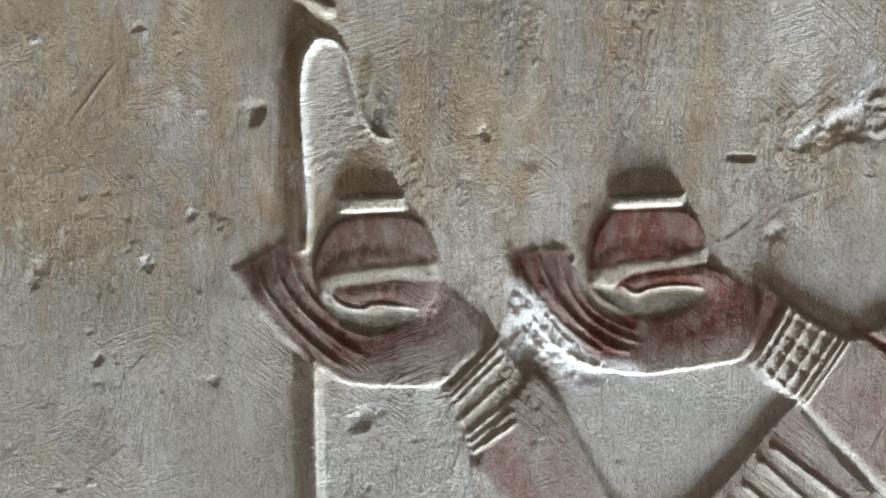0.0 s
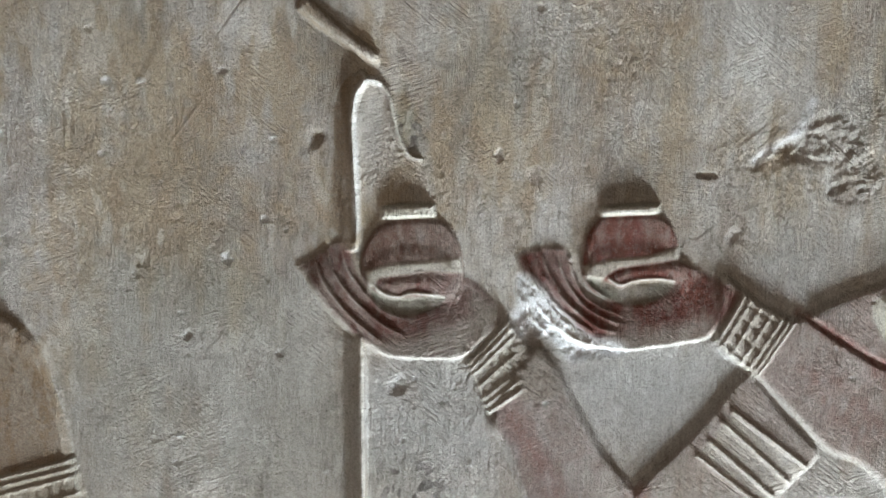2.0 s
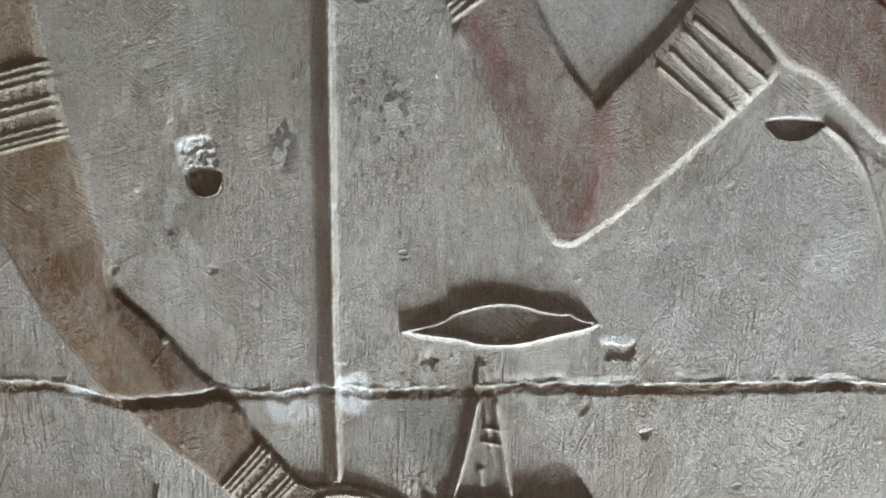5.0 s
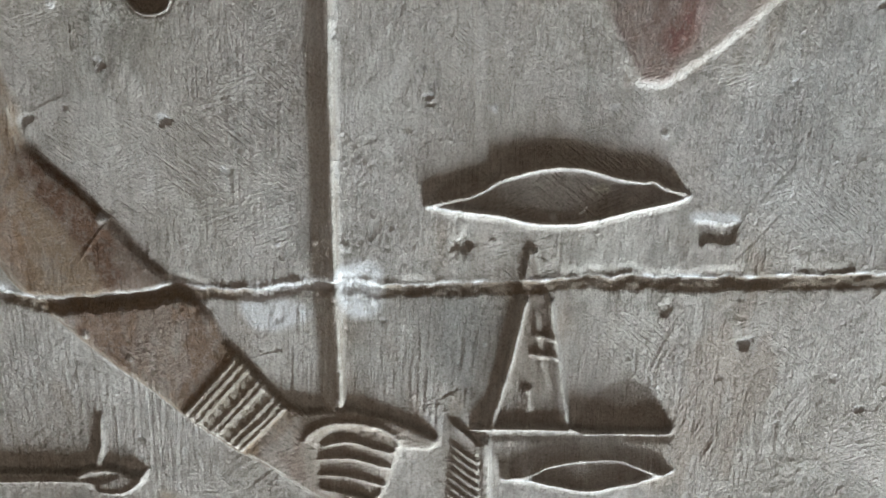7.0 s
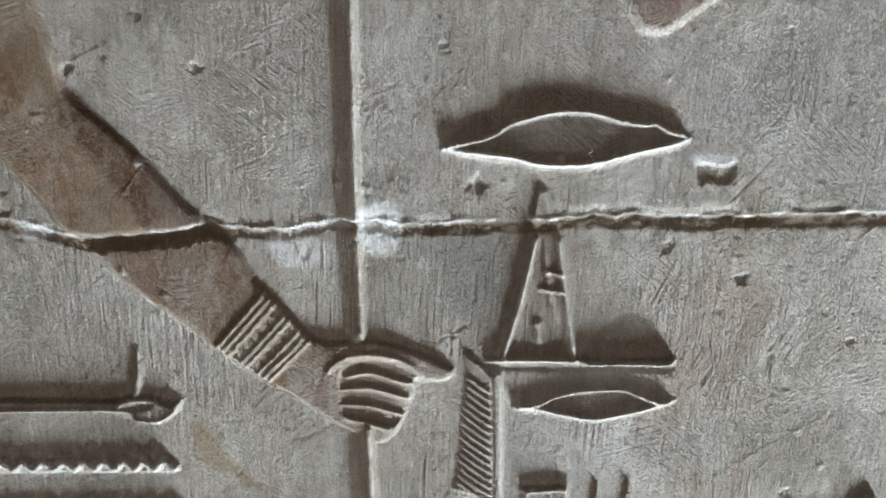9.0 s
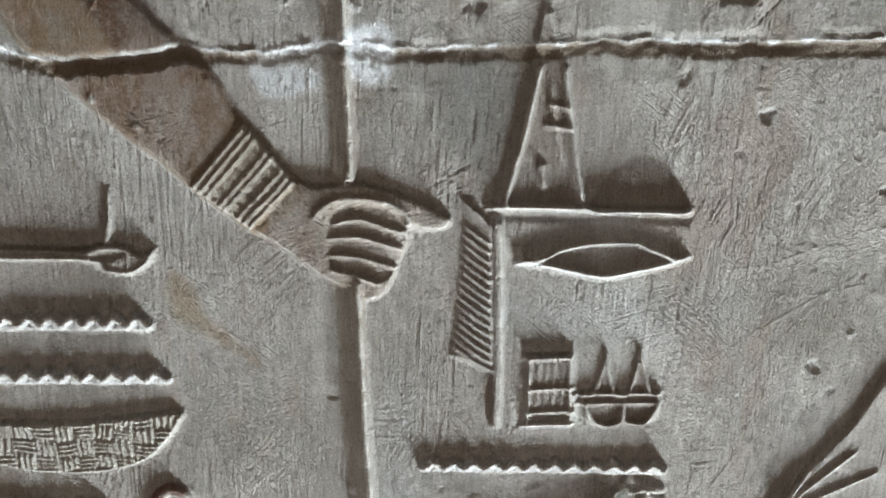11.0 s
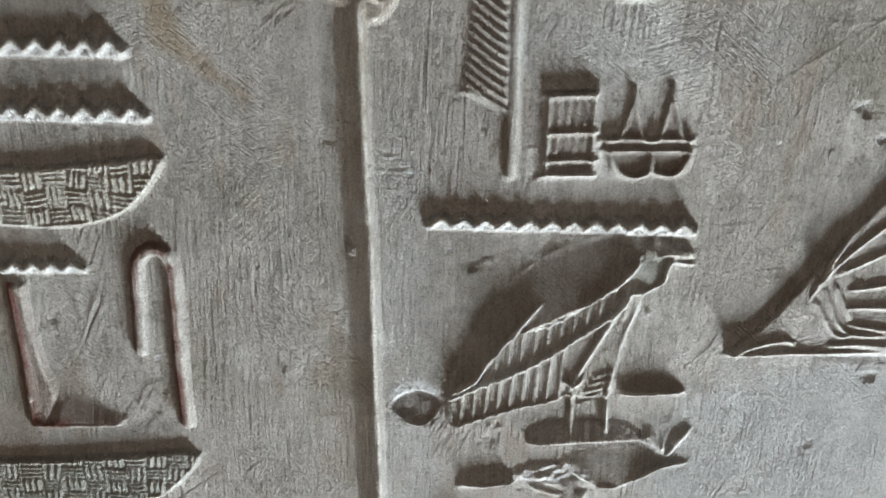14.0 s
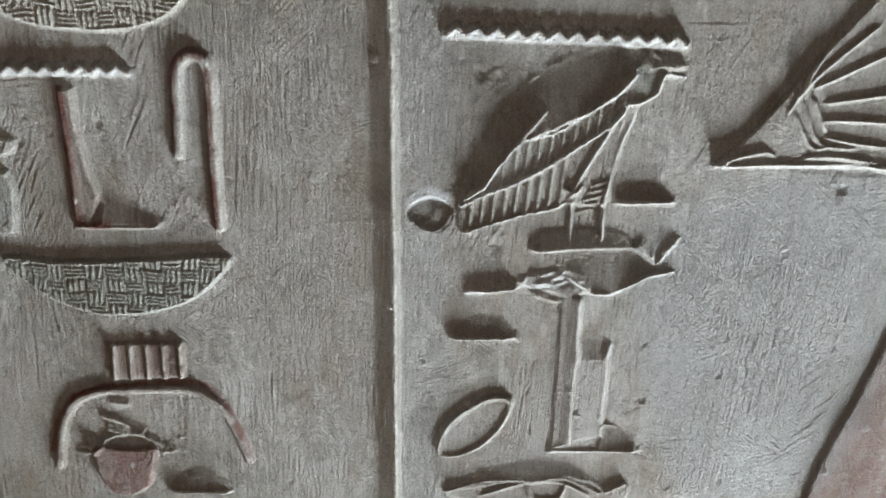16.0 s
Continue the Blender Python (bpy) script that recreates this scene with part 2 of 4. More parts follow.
for shape, tone, cover in ((TORSO, (0.165, 0.09, 0.075), 0.6), (FOREARM, (0.15, 0.078, 0.066), 0.62), (UPPER_ARM, (0.20, 0.125, 0.10), 0.5)):
    raise_(shape, 5.2, 6.5, 1.6, 30)
    paint((shape[0], shape[1] + 4.5), tone, cover, 5)
    own(shape, king)
add(area([(161, 1929), (219, 1994), (258, 2043), (276, 2035), (336, 1966), (310, 1933), (237, 1861), (169, 1811), (169, 1877)]), -1.0, 4)
paint(band([(164, 1927), (173, 1895), (170, 1859), (154, 1820)], 9), RED, 0.7, 9)
paint(band([(42, 2002), (77, 1946), (108, 1882)], 8), RED, 0.5, 12)
line([(309, 2100), (366, 2064), (413, 2039), (466, 1999)], 2.2, -2.0)
paint(band([(309, 2100), (366, 2064), (413, 2039), (466, 1999)], 5), RED, 0.8, 6)
for streak in ([(346, 2036), (381, 2002), (418, 1961), (449, 1921)], [(317, 2047), (341, 2013), (372, 1978)], [(378, 2047), (426, 2002), (468, 1956)]):
    paint(band(streak, 7), RED, 0.45, 11)
# broad collar
COLLAR = area([(374, 2112), (391, 2070), (418, 2042), (464, 2013), (529, 1991), (518, 2116), (472, 2143), (428, 2132)])
collar = thing("collar", "pale broad collar with beaded rows", "", "", king)
own(COLLAR, collar)
raise_(COLLAR, 6.2, 3.0, 0.6, 20)
paint(COLLAR, PALE, 0.75, 2)
for k in range(6):
    c0 = np.array([(379, 2104), (396, 2070), (423, 2045), (464, 2017)]) + np.array([k * 17.0, k * 9.0])
    line(c0, 1.2, 1.1 if k % 2 else -1.3)
ring_a, ring_b = curve([(383, 2115), (403, 2076), (428, 2053), (463, 2027)], False, 7), curve([(401, 2121), (420, 2087), (438, 2069), (461, 2053)], False, 7)
for k in range(len(ring_a) - 1):
    line([ring_a[k], (ring_b[k] + ring_b[k + 1]) / 2], 0.9, 1.2, False)
    line([(ring_b[k] + ring_b[k + 1]) / 2, ring_a[k + 1]], 0.9, 1.2, False)
# profile at the edge of the wall face
FACE = area([(450, 2414), (423, 2383), (411, 2357), (403, 2331), (389, 2307), (377, 2291), (384, 2282), (402, 2274), (396, 2262), (399, 2252), (409, 2244), (402, 2234), (406, 2215), (423, 2203), (449, 2202), (489, 2204), (488, 2342)])
face = thing("carved_profile", "dark red carved profile in raised relief", "relief figure")
own(FACE, face)
raise_(FACE, 5.5, 3.5, 3.5, 26)
paint(FACE, RED, 0.85, 2)
line([(395, 2256), (414, 2254), (430, 2256)], 1.5, -1.6)
line([(425, 2365), (437, 2372), (453, 2373)], 1.8, 1.8)
line([(420, 2335), (434, 2344), (456, 2346)], 1.8, 1.8)
for seg in ([(414, 2334), (425, 2342), (438, 2346), (455, 2345)], [(417, 2332), (431, 2325), (448, 2324), (459, 2327)], [(421, 2352), (434, 2360), (453, 2365)]):
    line(seg, 1.5, 1.8)
    paint(band(seg, 1.2), (0.34, 0.22, 0.18), 0.5, 2)
paint(area([(380, 2273), (393, 2278), (408, 2271), (403, 2262), (389, 2263)]), PALE, 0.45, 4)
paint(band([(407, 2212), (423, 2207), (462, 2204)], 3), PALE, 0.6, 4)
# body edge below the arm
line([(382, 1914), (407, 1896), (427, 1870), (443, 1835), (461, 1786), (478, 1737), (501, 1655)], 2.6, 2.8)
add(area([(388, 1911), (416, 1888), (445, 1835), (469, 1762), (501, 1654), (559, 1655), (534, 1872), (471, 1869), (428, 1888)]), 1.2, 4)


# ---- jars
def jar(body, neck, low, tone, cover):
    who = thing("offering_jar", "round red jar with a pale collar, held on an open palm", "jar", "jars offered on the palms")
    shape, top = area(body), area(neck, False)
    own(shape, who)
    part_of(top, "neck", who, "pale collar", 0.6)
    wedge(shape, 5.2, 34, 3.0)
    raise_(shape, 2.6, 3.0, 1.2, 20)
    pillow(top, 7.5, 2.5)
    paint(shape, tone, cover, 2)
    paint(top, PALE, 0.8, 1)
    belt = area(low, False)
    add(belt, 0.9, 1.5)
    part_of(belt, "band", who, "pale painted band")
    paint(belt, PALE, 0.75, 2)
    return who


jar([(-96, 2132), (-95, 2153), (-87, 2170), (-75, 2180), (-51, 2184), (-23, 2182), (-10, 2168), (-3, 2147), (-4, 2124), (-19, 2107), (-44, 2096), (-69, 2098), (-88, 2112)],
    [(-79, 2194), (-61, 2197), (-30, 2198), (-27, 2185), (-53, 2184), (-79, 2182)], [(-92, 2135), (-73, 2142), (-40, 2145), (-5, 2149), (-3, 2134), (-36, 2135), (-61, 2132), (-78, 2129), (-88, 2119)], RUST, 0.85)
jar([(106, 2141), (108, 2165), (115, 2180), (125, 2188), (150, 2190), (177, 2188), (188, 2176), (194, 2159), (195, 2133), (187, 2121), (166, 2109), (141, 2108), (119, 2116), (109, 2127)],
    [(119, 2197), (146, 2199), (176, 2201), (175, 2190), (146, 2189), (121, 2187)], [(106, 2142), (131, 2149), (164, 2152), (194, 2161), (196, 2150), (165, 2144), (139, 2141), (127, 2133), (119, 2121), (110, 2129)], RED, 1.0)
paint(area([(115, 2125), (140, 2118), (166, 2121), (189, 2127), (183, 2114), (153, 2107), (128, 2109)]), GREEN, 0.5, 5)
paint(area([(-84, 2113), (-61, 2107), (-36, 2107), (-21, 2111), (-36, 2098), (-61, 2096)]), GREEN, 0.4, 5)


# ---- open palms: four fingers laid side by side, the thumb over the jar, a dark hollow between them
def palm(outline, thumb, hollow, fingers, lip, tone, cover):
    shape = area(outline)
    own(shape, king)
    win, d = shape
    raise_(shape, 1.8, 5.0)
    slope(shape, 7.8, 0.75, 40)
    paint((win, d + 3), tone, cover, 4)
    for f in fingers:
        p = np.array(f, float)
        line(p + np.array([2.2, 3.6]), 2.6, -0.8)
        line(p, 1.0, 1.35)
        # ridge painted paler where it catches light
        paint(band(p, 0.6), (0.34, 0.22, 0.18), 0.4, 1.5)
    t = area(thumb)
    z, x = np.meshgrid(ZS[t[0][0]], XS[t[0][1]], indexing="ij")
    far, near = max(p[0] for p in thumb), min(p[0] for p in thumb)
    over = smooth(near + 0.85 * (far - near), near + 0.45 * (far - near), x)
    up = (5.2 * smooth(1.0, -3.0, t[1]) + 1.6 * np.clip(-t[1] / 9, 0, 1)) * over
    relief[t[0]] = np.where(t[1] < 3, np.maximum(relief[t[0]], up), relief[t[0]])
    paint((t[0], t[1] + 1), tone, cover, 3)
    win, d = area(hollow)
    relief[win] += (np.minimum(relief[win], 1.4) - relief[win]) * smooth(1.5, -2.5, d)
    # jar's dark green underside; the paint also stands for the hollow's shade
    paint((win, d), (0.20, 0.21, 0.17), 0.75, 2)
    line(lip, 1.5, 1.3)
    # pale stroke for light on the thumb's lower edge
    paint(band(lip, 1.0), PALE, 0.7, 1.5)


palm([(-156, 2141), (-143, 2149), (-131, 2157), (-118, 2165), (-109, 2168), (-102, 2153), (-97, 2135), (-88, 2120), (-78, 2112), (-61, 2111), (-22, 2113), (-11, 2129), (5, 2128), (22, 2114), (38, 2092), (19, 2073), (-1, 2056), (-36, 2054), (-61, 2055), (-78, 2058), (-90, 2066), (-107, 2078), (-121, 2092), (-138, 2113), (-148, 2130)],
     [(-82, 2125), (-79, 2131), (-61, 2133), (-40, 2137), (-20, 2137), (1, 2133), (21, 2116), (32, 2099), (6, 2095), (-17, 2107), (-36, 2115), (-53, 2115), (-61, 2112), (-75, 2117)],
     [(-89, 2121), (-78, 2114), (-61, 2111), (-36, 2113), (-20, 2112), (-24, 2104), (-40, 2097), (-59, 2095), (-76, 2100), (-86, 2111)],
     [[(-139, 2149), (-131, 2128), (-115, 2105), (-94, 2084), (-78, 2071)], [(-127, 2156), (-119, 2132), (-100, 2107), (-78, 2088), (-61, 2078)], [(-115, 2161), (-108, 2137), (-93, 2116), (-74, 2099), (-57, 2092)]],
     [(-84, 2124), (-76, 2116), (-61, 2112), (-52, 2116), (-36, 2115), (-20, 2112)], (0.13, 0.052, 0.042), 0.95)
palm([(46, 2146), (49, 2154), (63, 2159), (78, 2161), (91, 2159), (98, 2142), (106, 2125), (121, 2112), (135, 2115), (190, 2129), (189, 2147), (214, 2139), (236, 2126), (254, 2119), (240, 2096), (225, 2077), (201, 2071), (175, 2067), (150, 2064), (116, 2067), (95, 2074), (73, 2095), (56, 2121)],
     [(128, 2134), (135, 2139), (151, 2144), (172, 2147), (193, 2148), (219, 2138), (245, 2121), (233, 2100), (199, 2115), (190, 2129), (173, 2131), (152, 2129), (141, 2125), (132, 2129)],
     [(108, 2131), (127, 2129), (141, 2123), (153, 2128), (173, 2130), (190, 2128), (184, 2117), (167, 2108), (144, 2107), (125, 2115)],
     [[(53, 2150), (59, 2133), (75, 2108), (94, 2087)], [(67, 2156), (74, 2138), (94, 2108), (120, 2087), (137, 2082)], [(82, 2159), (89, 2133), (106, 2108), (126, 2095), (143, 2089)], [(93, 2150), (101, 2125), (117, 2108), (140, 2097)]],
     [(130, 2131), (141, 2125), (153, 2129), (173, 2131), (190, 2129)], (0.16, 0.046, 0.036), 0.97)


for worn in ([(-78, 2072), (-36, 2077), (2, 2090), (6, 2064), (-2, 2057), (-61, 2057), (-91, 2064)], [(133, 2077), (175, 2086), (222, 2095), (226, 2077), (176, 2068), (138, 2066)], [(9, 2115), (40, 2094), (15, 2070), (6, 2090)]):
    paint(area(worn), (0.44, 0.42, 0.38), 0.6, 9)


# ---- bracelets: a raised band with cross ridges and rows of beads
def bracelet(name, corners, ridges, parent, label, rows=2, beads=5, tall=1.5, cover=0.5):
    """corners: near and far end of one rim, then far and near end of the other."""
    shape = area(corners, False)
    who = thing(name, label, "", "", parent)
    own(shape, who)
    add(shape, tall, 1.6)
    paint(shape, PALE, cover, 1.5)
    paint((shape[0], shape[1] + 2), SHADE_BROWN, 0.2, 2)
    a, b, c, e = (np.array(p, float) for p in corners)
    for k in ridges:
        line([a + (e - a) * k, b + (c - b) * k], 1.1, 0.95, False)
    for k0, k1 in zip(ridges[1::1], ridges[2::1]):
        if k1 - k0 < 0.17:
            continue
        for n in range(beads):
            u = (n + 0.5) / beads
            p0, p1 = a + (b - a) * u, e + (c - e) * u
            line([p0 + (p1 - p0) * (k0 + 0.02), p0 + (p1 - p0) * (k1 - 0.02)], 0.95, -0.95, False)
    return who


WRIST = area([(0, 2051), (39, 2094), (62, 2064), (62, 2020), (23, 1998)], False)
raise_(WRIST, 4.8, 4.0)
own(WRIST, king)
bracelet("bracelet", [(1, 2051), (39, 2093), (54, 2024), (23, 2002)], (0.03, 0.14, 0.25, 0.48, 0.70, 0.82, 0.95), king, "pale beaded bracelet", beads=4)
bracelet("bracelet", [(229, 2073), (253, 2119), (302, 2090), (270, 2037)], (0.03, 0.16, 0.36, 0.58, 0.76, 0.88, 0.97), king, "pale beaded bracelet", beads=4)
for a, b in (([(219, 1964), (284, 1914)]), ([(230, 1978), (297, 1921)]), ([(241, 1997), (309, 1937)]), ([(251, 2007), (324, 1953)])):
    line([a, b], 1.5, 1.8, False)
paint(area([(219, 1964), (284, 1914), (324, 1953), (251, 2007)], False), PALE, 0.4, 4)

# ---- the goddess' arm and fist on the staff
goddess = thing("standing_figure", "raised relief arm of a standing figure, worn yellow ochre paint", "relief figure")
ARM_TOP = area([(-469, 2098), (-424, 2096), (-395, 2069), (-381, 2028), (-370, 1989), (-365, 1957), (-357, 1929), (-349, 1891), (-336, 1849), (-326, 1798), (-315, 1764), (-309, 1735), (-271, 1698), (-232, 1653), (-212, 1628), (-256, 1620), (-320, 1618), (-346, 1651), (-374, 1689), (-401, 1741), (-427, 1796), (-457, 1871), (-480, 1952)])
ARM_LOW = area([(-318, 1620), (-290, 1617), (-251, 1619), (-209, 1625), (-186, 1607), (-174, 1583), (-163, 1571), (-130, 1534), (-122, 1519), (-145, 1493), (-159, 1484), (-169, 1486), (-211, 1518), (-235, 1540), (-269, 1567), (-303, 1599)])
for shape in (ARM_TOP, ARM_LOW):
    own(shape, goddess)
    raise_(shape, 5.2, 6.5, 1.6, 26)
    paint(shape, OCHRE, 0.8, 4)
paint(area([(-309, 1735), (-271, 1698), (-232, 1653), (-212, 1628), (-256, 1622), (-279, 1659), (-319, 1715)]), (0.115, 0.06, 0.035), 0.85, 7)
paint(area([(-392, 1800), (-363, 1776), (-325, 1702), (-316, 1632), (-346, 1657), (-378, 1720)]), (0.2, 0.09, 0.03), 0.5, 12)
paint(area([(-412, 1854), (-370, 1873), (-350, 1801), (-335, 1752), (-365, 1745), (-392, 1794)]), (0.17, 0.10, 0.045), 0.45, 13)
paint(area([(-302, 1606), (-251, 1616), (-190, 1617), (-178, 1583), (-208, 1538), (-243, 1553)]), RUST, 0.35, 10)
bracelet("armlet", [(-482, 1926), (-364, 1958), (-348, 1885), (-488, 1847)], (0.03, 0.13, 0.24, 0.46, 0.58, 0.80, 0.90, 0.98), goddess, "carved beaded armlet", beads=11)
bracelet("bracelet", [(-211, 1521), (-167, 1573), (-130, 1527), (-166, 1488)], (0.02, 0.13, 0.24, 0.46, 0.56, 0.76, 0.88, 0.98), goddess, "carved beaded bracelet", beads=6)
FIST = area([(-165, 1488), (-148, 1510), (-130, 1529), (-114, 1525), (-88, 1528), (-58, 1523), (-33, 1514), (-11, 1503), (-7, 1497), (-12, 1490), (-28, 1490), (-38, 1492), (-41, 1479), (-47, 1462), (-54, 1443), (-62, 1432), (-73, 1428), (-80, 1438), (-98, 1440), (-124, 1457), (-148, 1475)])
own(FIST, goddess)
raise_(FIST, 5.5, 3.5, 1.2, 16)
paint(FIST, OCHRE, 0.35, 4)
paint(area([(-154, 1479), (-131, 1517), (-114, 1511), (-116, 1491), (-111, 1460), (-98, 1441)]), RUST, 0.35, 6)
KNUCKLES = area([(-105, 1498), (-92, 1509), (-63, 1509), (-45, 1500), (-42, 1484), (-48, 1462), (-58, 1448), (-76, 1448), (-98, 1454), (-106, 1474)])
add(KNUCKLES, -2.6, 2.5)
for f in ([(-101, 1493), (-80, 1498), (-54, 1490), (-42, 1487)], [(-105, 1481), (-80, 1483), (-54, 1476), (-44, 1473)], [(-104, 1467), (-80, 1466), (-58, 1460), (-48, 1457)], [(-102, 1455), (-80, 1450), (-62, 1444)]):
    line(f, 1.3, 2.2)
line([(-116, 1498), (-108, 1508), (-93, 1515), (-63, 1514), (-43, 1504), (-37, 1492), (-15, 1490)], 2.2, 1.6)

# ---- the staff
staff = thing("staff", "tall slender carved staff with a forked head, pale stone", "staff")
shaft_up, shaft_low, fork = (thing(n, "", "", "", staff) for n in ("shaft", "shaft", "head"))


def rod(points, half=9.0, high=9.5, who=shaft_low, slant=True):
    """A rod; slant: its face falls away from a crest near one rim, shaped so that its left side lies in shade."""
    win, d = band(points, half)
    own((win, d), who)
    w = np.mean(half)
    d = d + 1.6 * np.clip(field(5, 9, 0.8, 160)[win], 0.6, 3) - 1.0 if slant else d
    up = high * np.sqrt(np.clip(1 - (np.clip(d + w, 0, w) / w) ** 2, 0, 1))
    if slant:
        p = np.array(points, float)
        p = p[np.argsort(p[:, 1])]
        z, x = np.meshgrid(ZS[win[0]], XS[win[1]], indexing="ij")
        side = (x - np.interp(z, p[:, 1], p[:, 0])) / w
        up = high * np.clip((side + 1.15) / 1.85, 0, 1) ** 1.15 * smooth(1.15, 0.62, side) * (d < 1.5)
    relief[win] = np.maximum(relief[win], up)
    paint((win, d), (0.30, 0.24, 0.17), 0.5, 2)


rod([(-102, 2066), (-101, 1960), (-99, 1806), (-97, 1640)], 10.5, who=shaft_up)
rod([(-96, 1626), (-94, 1584), (-92, 1536)], 10.0)
rod([(-88, 1435), (-86, 1381), (-83, 1310), (-79, 1250), (-76, 1145), (-71, 1028), (-67, 896), (-62, 747), (-57, 630)], 12.0, 10.5)
rod([(-106, 2164), (-107, 2190), (-109, 2231), (-110, 2271), (-107, 2293), (-99, 2304)], 9.5, 6.5, fork)
line([(-100, 2162), (-98, 2195), (-101, 2231), (-103, 2267), (-101, 2291), (-94, 2304), (-87, 2307), (-78, 2304), (-72, 2294), (-68, 2279), (-64, 2262), (-59, 2250), (-52, 2240), (-40, 2237)], 2.0, 2.6)
# near-white stroke stands for light on the head's inner edge
paint(band([(-100, 2174), (-101, 2231), (-103, 2267), (-101, 2291), (-94, 2304), (-87, 2307), (-78, 2303)], 2.5), CHALK_AND_LIT, 0.75, 3)
own(band([(-93, 2306), (-78, 2304), (-72, 2294), (-68, 2279), (-64, 2262), (-59, 2250), (-52, 2240), (-40, 2237)], 3.0), fork)
paint(area([(-97, 2297), (-87, 2303), (-77, 2299), (-71, 2283), (-67, 2260), (-61, 2246), (-77, 2219), (-87, 2203), (-93, 2203), (-98, 2243)]), CHALK_AND_LIT, 0.28, 9)
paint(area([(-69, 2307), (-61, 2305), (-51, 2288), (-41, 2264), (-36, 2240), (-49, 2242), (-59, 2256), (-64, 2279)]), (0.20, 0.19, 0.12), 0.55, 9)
# brown strip stands for the shade left of the head
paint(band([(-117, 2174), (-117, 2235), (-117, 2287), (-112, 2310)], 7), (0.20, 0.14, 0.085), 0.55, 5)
add(area([(-55, 2301), (-48, 2284), (-41, 2260), (-37, 2242), (-43, 2240), (-48, 2260), (-54, 2280)]), 1.2, 2)
rod([(-144, 2370), (-126, 2355), (-104, 2339), (-85, 2327)], [8.0, 6.0], 6.0, fork, False)
# brown along the bar's upper side stands for its shade
paint(band([(-145, 2372), (-127, 2357), (-105, 2342), (-88, 2330)], 4), (0.20, 0.14, 0.085), 0.6, 5)

# ---- written signs
SIGNS_R, SIGNS_L = "signs of the column beside the staff", "signs of the column behind the staff"


def sign(shape, name, label, group, high=6.0, edge=2.5, crown=0.8, over=10.0, tone=None, cover=0.4):
    who = thing(name, label, "carved sign", group)
    own(shape, who, 1.2)
    raise_(shape, high, edge, crown, over)
    if tone:
        paint(shape, tone, cover, 2)
    return who


def mouth(brow, lip, rim, name, label, group, tone, high=6.5):
    """A lens in two steps: a face that rises to the inner lip, and a hollow face that rises to the lower rim."""
    ends = [rim[0]] + list(lip) + [rim[-1]]
    top, mid, low = curve(brow, False), curve(ends, False), curve(rim, False)
    outer, inner, crescent = (area(np.vstack([a, b[::-1]]), False) for a, b in ((top, low), (mid, low), (top, mid)))
    who = thing(name, label, "carved sign", group)
    own(outer, who, 1.2)
    slope(crescent, high, 1.1, 9, True)
    slope(inner, high - 0.6, 1.0, 12, True)
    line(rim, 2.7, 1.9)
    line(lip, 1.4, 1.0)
    # near-white strokes paint light onto rim and lip
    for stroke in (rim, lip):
        paint(band(stroke, 1.6), CHALK_AND_LIT, 0.7, 1.6)
    part_of(band(rim, 2.6), "lower_lip", who)
    part_of(band(lip, 2.0), "upper_lip", who)
    # brown inside paints in the lens' shade
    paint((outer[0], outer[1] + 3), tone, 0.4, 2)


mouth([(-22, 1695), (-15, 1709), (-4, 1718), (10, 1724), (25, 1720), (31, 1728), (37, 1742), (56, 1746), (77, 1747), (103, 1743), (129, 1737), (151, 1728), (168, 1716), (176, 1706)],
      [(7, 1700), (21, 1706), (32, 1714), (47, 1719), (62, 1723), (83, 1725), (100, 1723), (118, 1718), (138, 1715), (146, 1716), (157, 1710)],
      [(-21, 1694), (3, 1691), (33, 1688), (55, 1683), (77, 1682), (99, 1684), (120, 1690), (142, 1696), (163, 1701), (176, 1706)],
      "mouth_sign", "large carved lens-shaped mouth sign, shade painted brown inside, chipped above", SIGNS_R, SHADE_BROWN, 8.0)
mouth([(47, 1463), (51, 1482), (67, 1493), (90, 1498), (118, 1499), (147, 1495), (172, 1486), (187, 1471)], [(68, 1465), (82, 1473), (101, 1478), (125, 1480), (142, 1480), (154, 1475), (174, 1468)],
      [(47, 1462), (69, 1461), (93, 1456), (117, 1452), (141, 1457), (165, 1463), (187, 1471)], "mouth_sign", "small carved lens-shaped mouth sign", SIGNS_R, SHADE_BROWN, 6.5)
for chipped in ([(101, 1712), (112, 1715), (115, 1710), (107, 1707)], [(114, 1690), (117, 1695), (121, 1689)]):
    paint(area(chipped), PALE, 0.6, 2)


def loaf(points, label, group, tone=SHADE_BROWN):
    shape = area(points)
    who = thing("loaf_sign", label, "carved sign", group)
    own(shape, who, 1.2)
    slope(shape, 6.8, 1.1, 18)
    foot = min(p[1] for p in points) + 1.5
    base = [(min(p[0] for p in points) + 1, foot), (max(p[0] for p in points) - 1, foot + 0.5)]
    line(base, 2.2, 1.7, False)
    # base line painted near-white as a lit edge
    paint(band(base, 2.0, round_corners=False), CHALK_AND_LIT, 0.7, 2)
    # dome painted brown for its shade
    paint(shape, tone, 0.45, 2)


loaf([(103, 1508), (108, 1524), (119, 1541), (139, 1553), (157, 1548), (171, 1532), (181, 1509), (142, 1508)], "half-round loaf sign, its shade and lit base painted on", SIGNS_R)
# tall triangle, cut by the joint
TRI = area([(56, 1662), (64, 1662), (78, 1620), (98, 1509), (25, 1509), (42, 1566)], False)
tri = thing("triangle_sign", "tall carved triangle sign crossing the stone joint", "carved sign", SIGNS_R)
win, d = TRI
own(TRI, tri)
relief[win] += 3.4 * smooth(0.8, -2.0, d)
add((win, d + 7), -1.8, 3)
line([(57, 1619), (47, 1566), (35, 1513)], 2.0, 2.8, False)
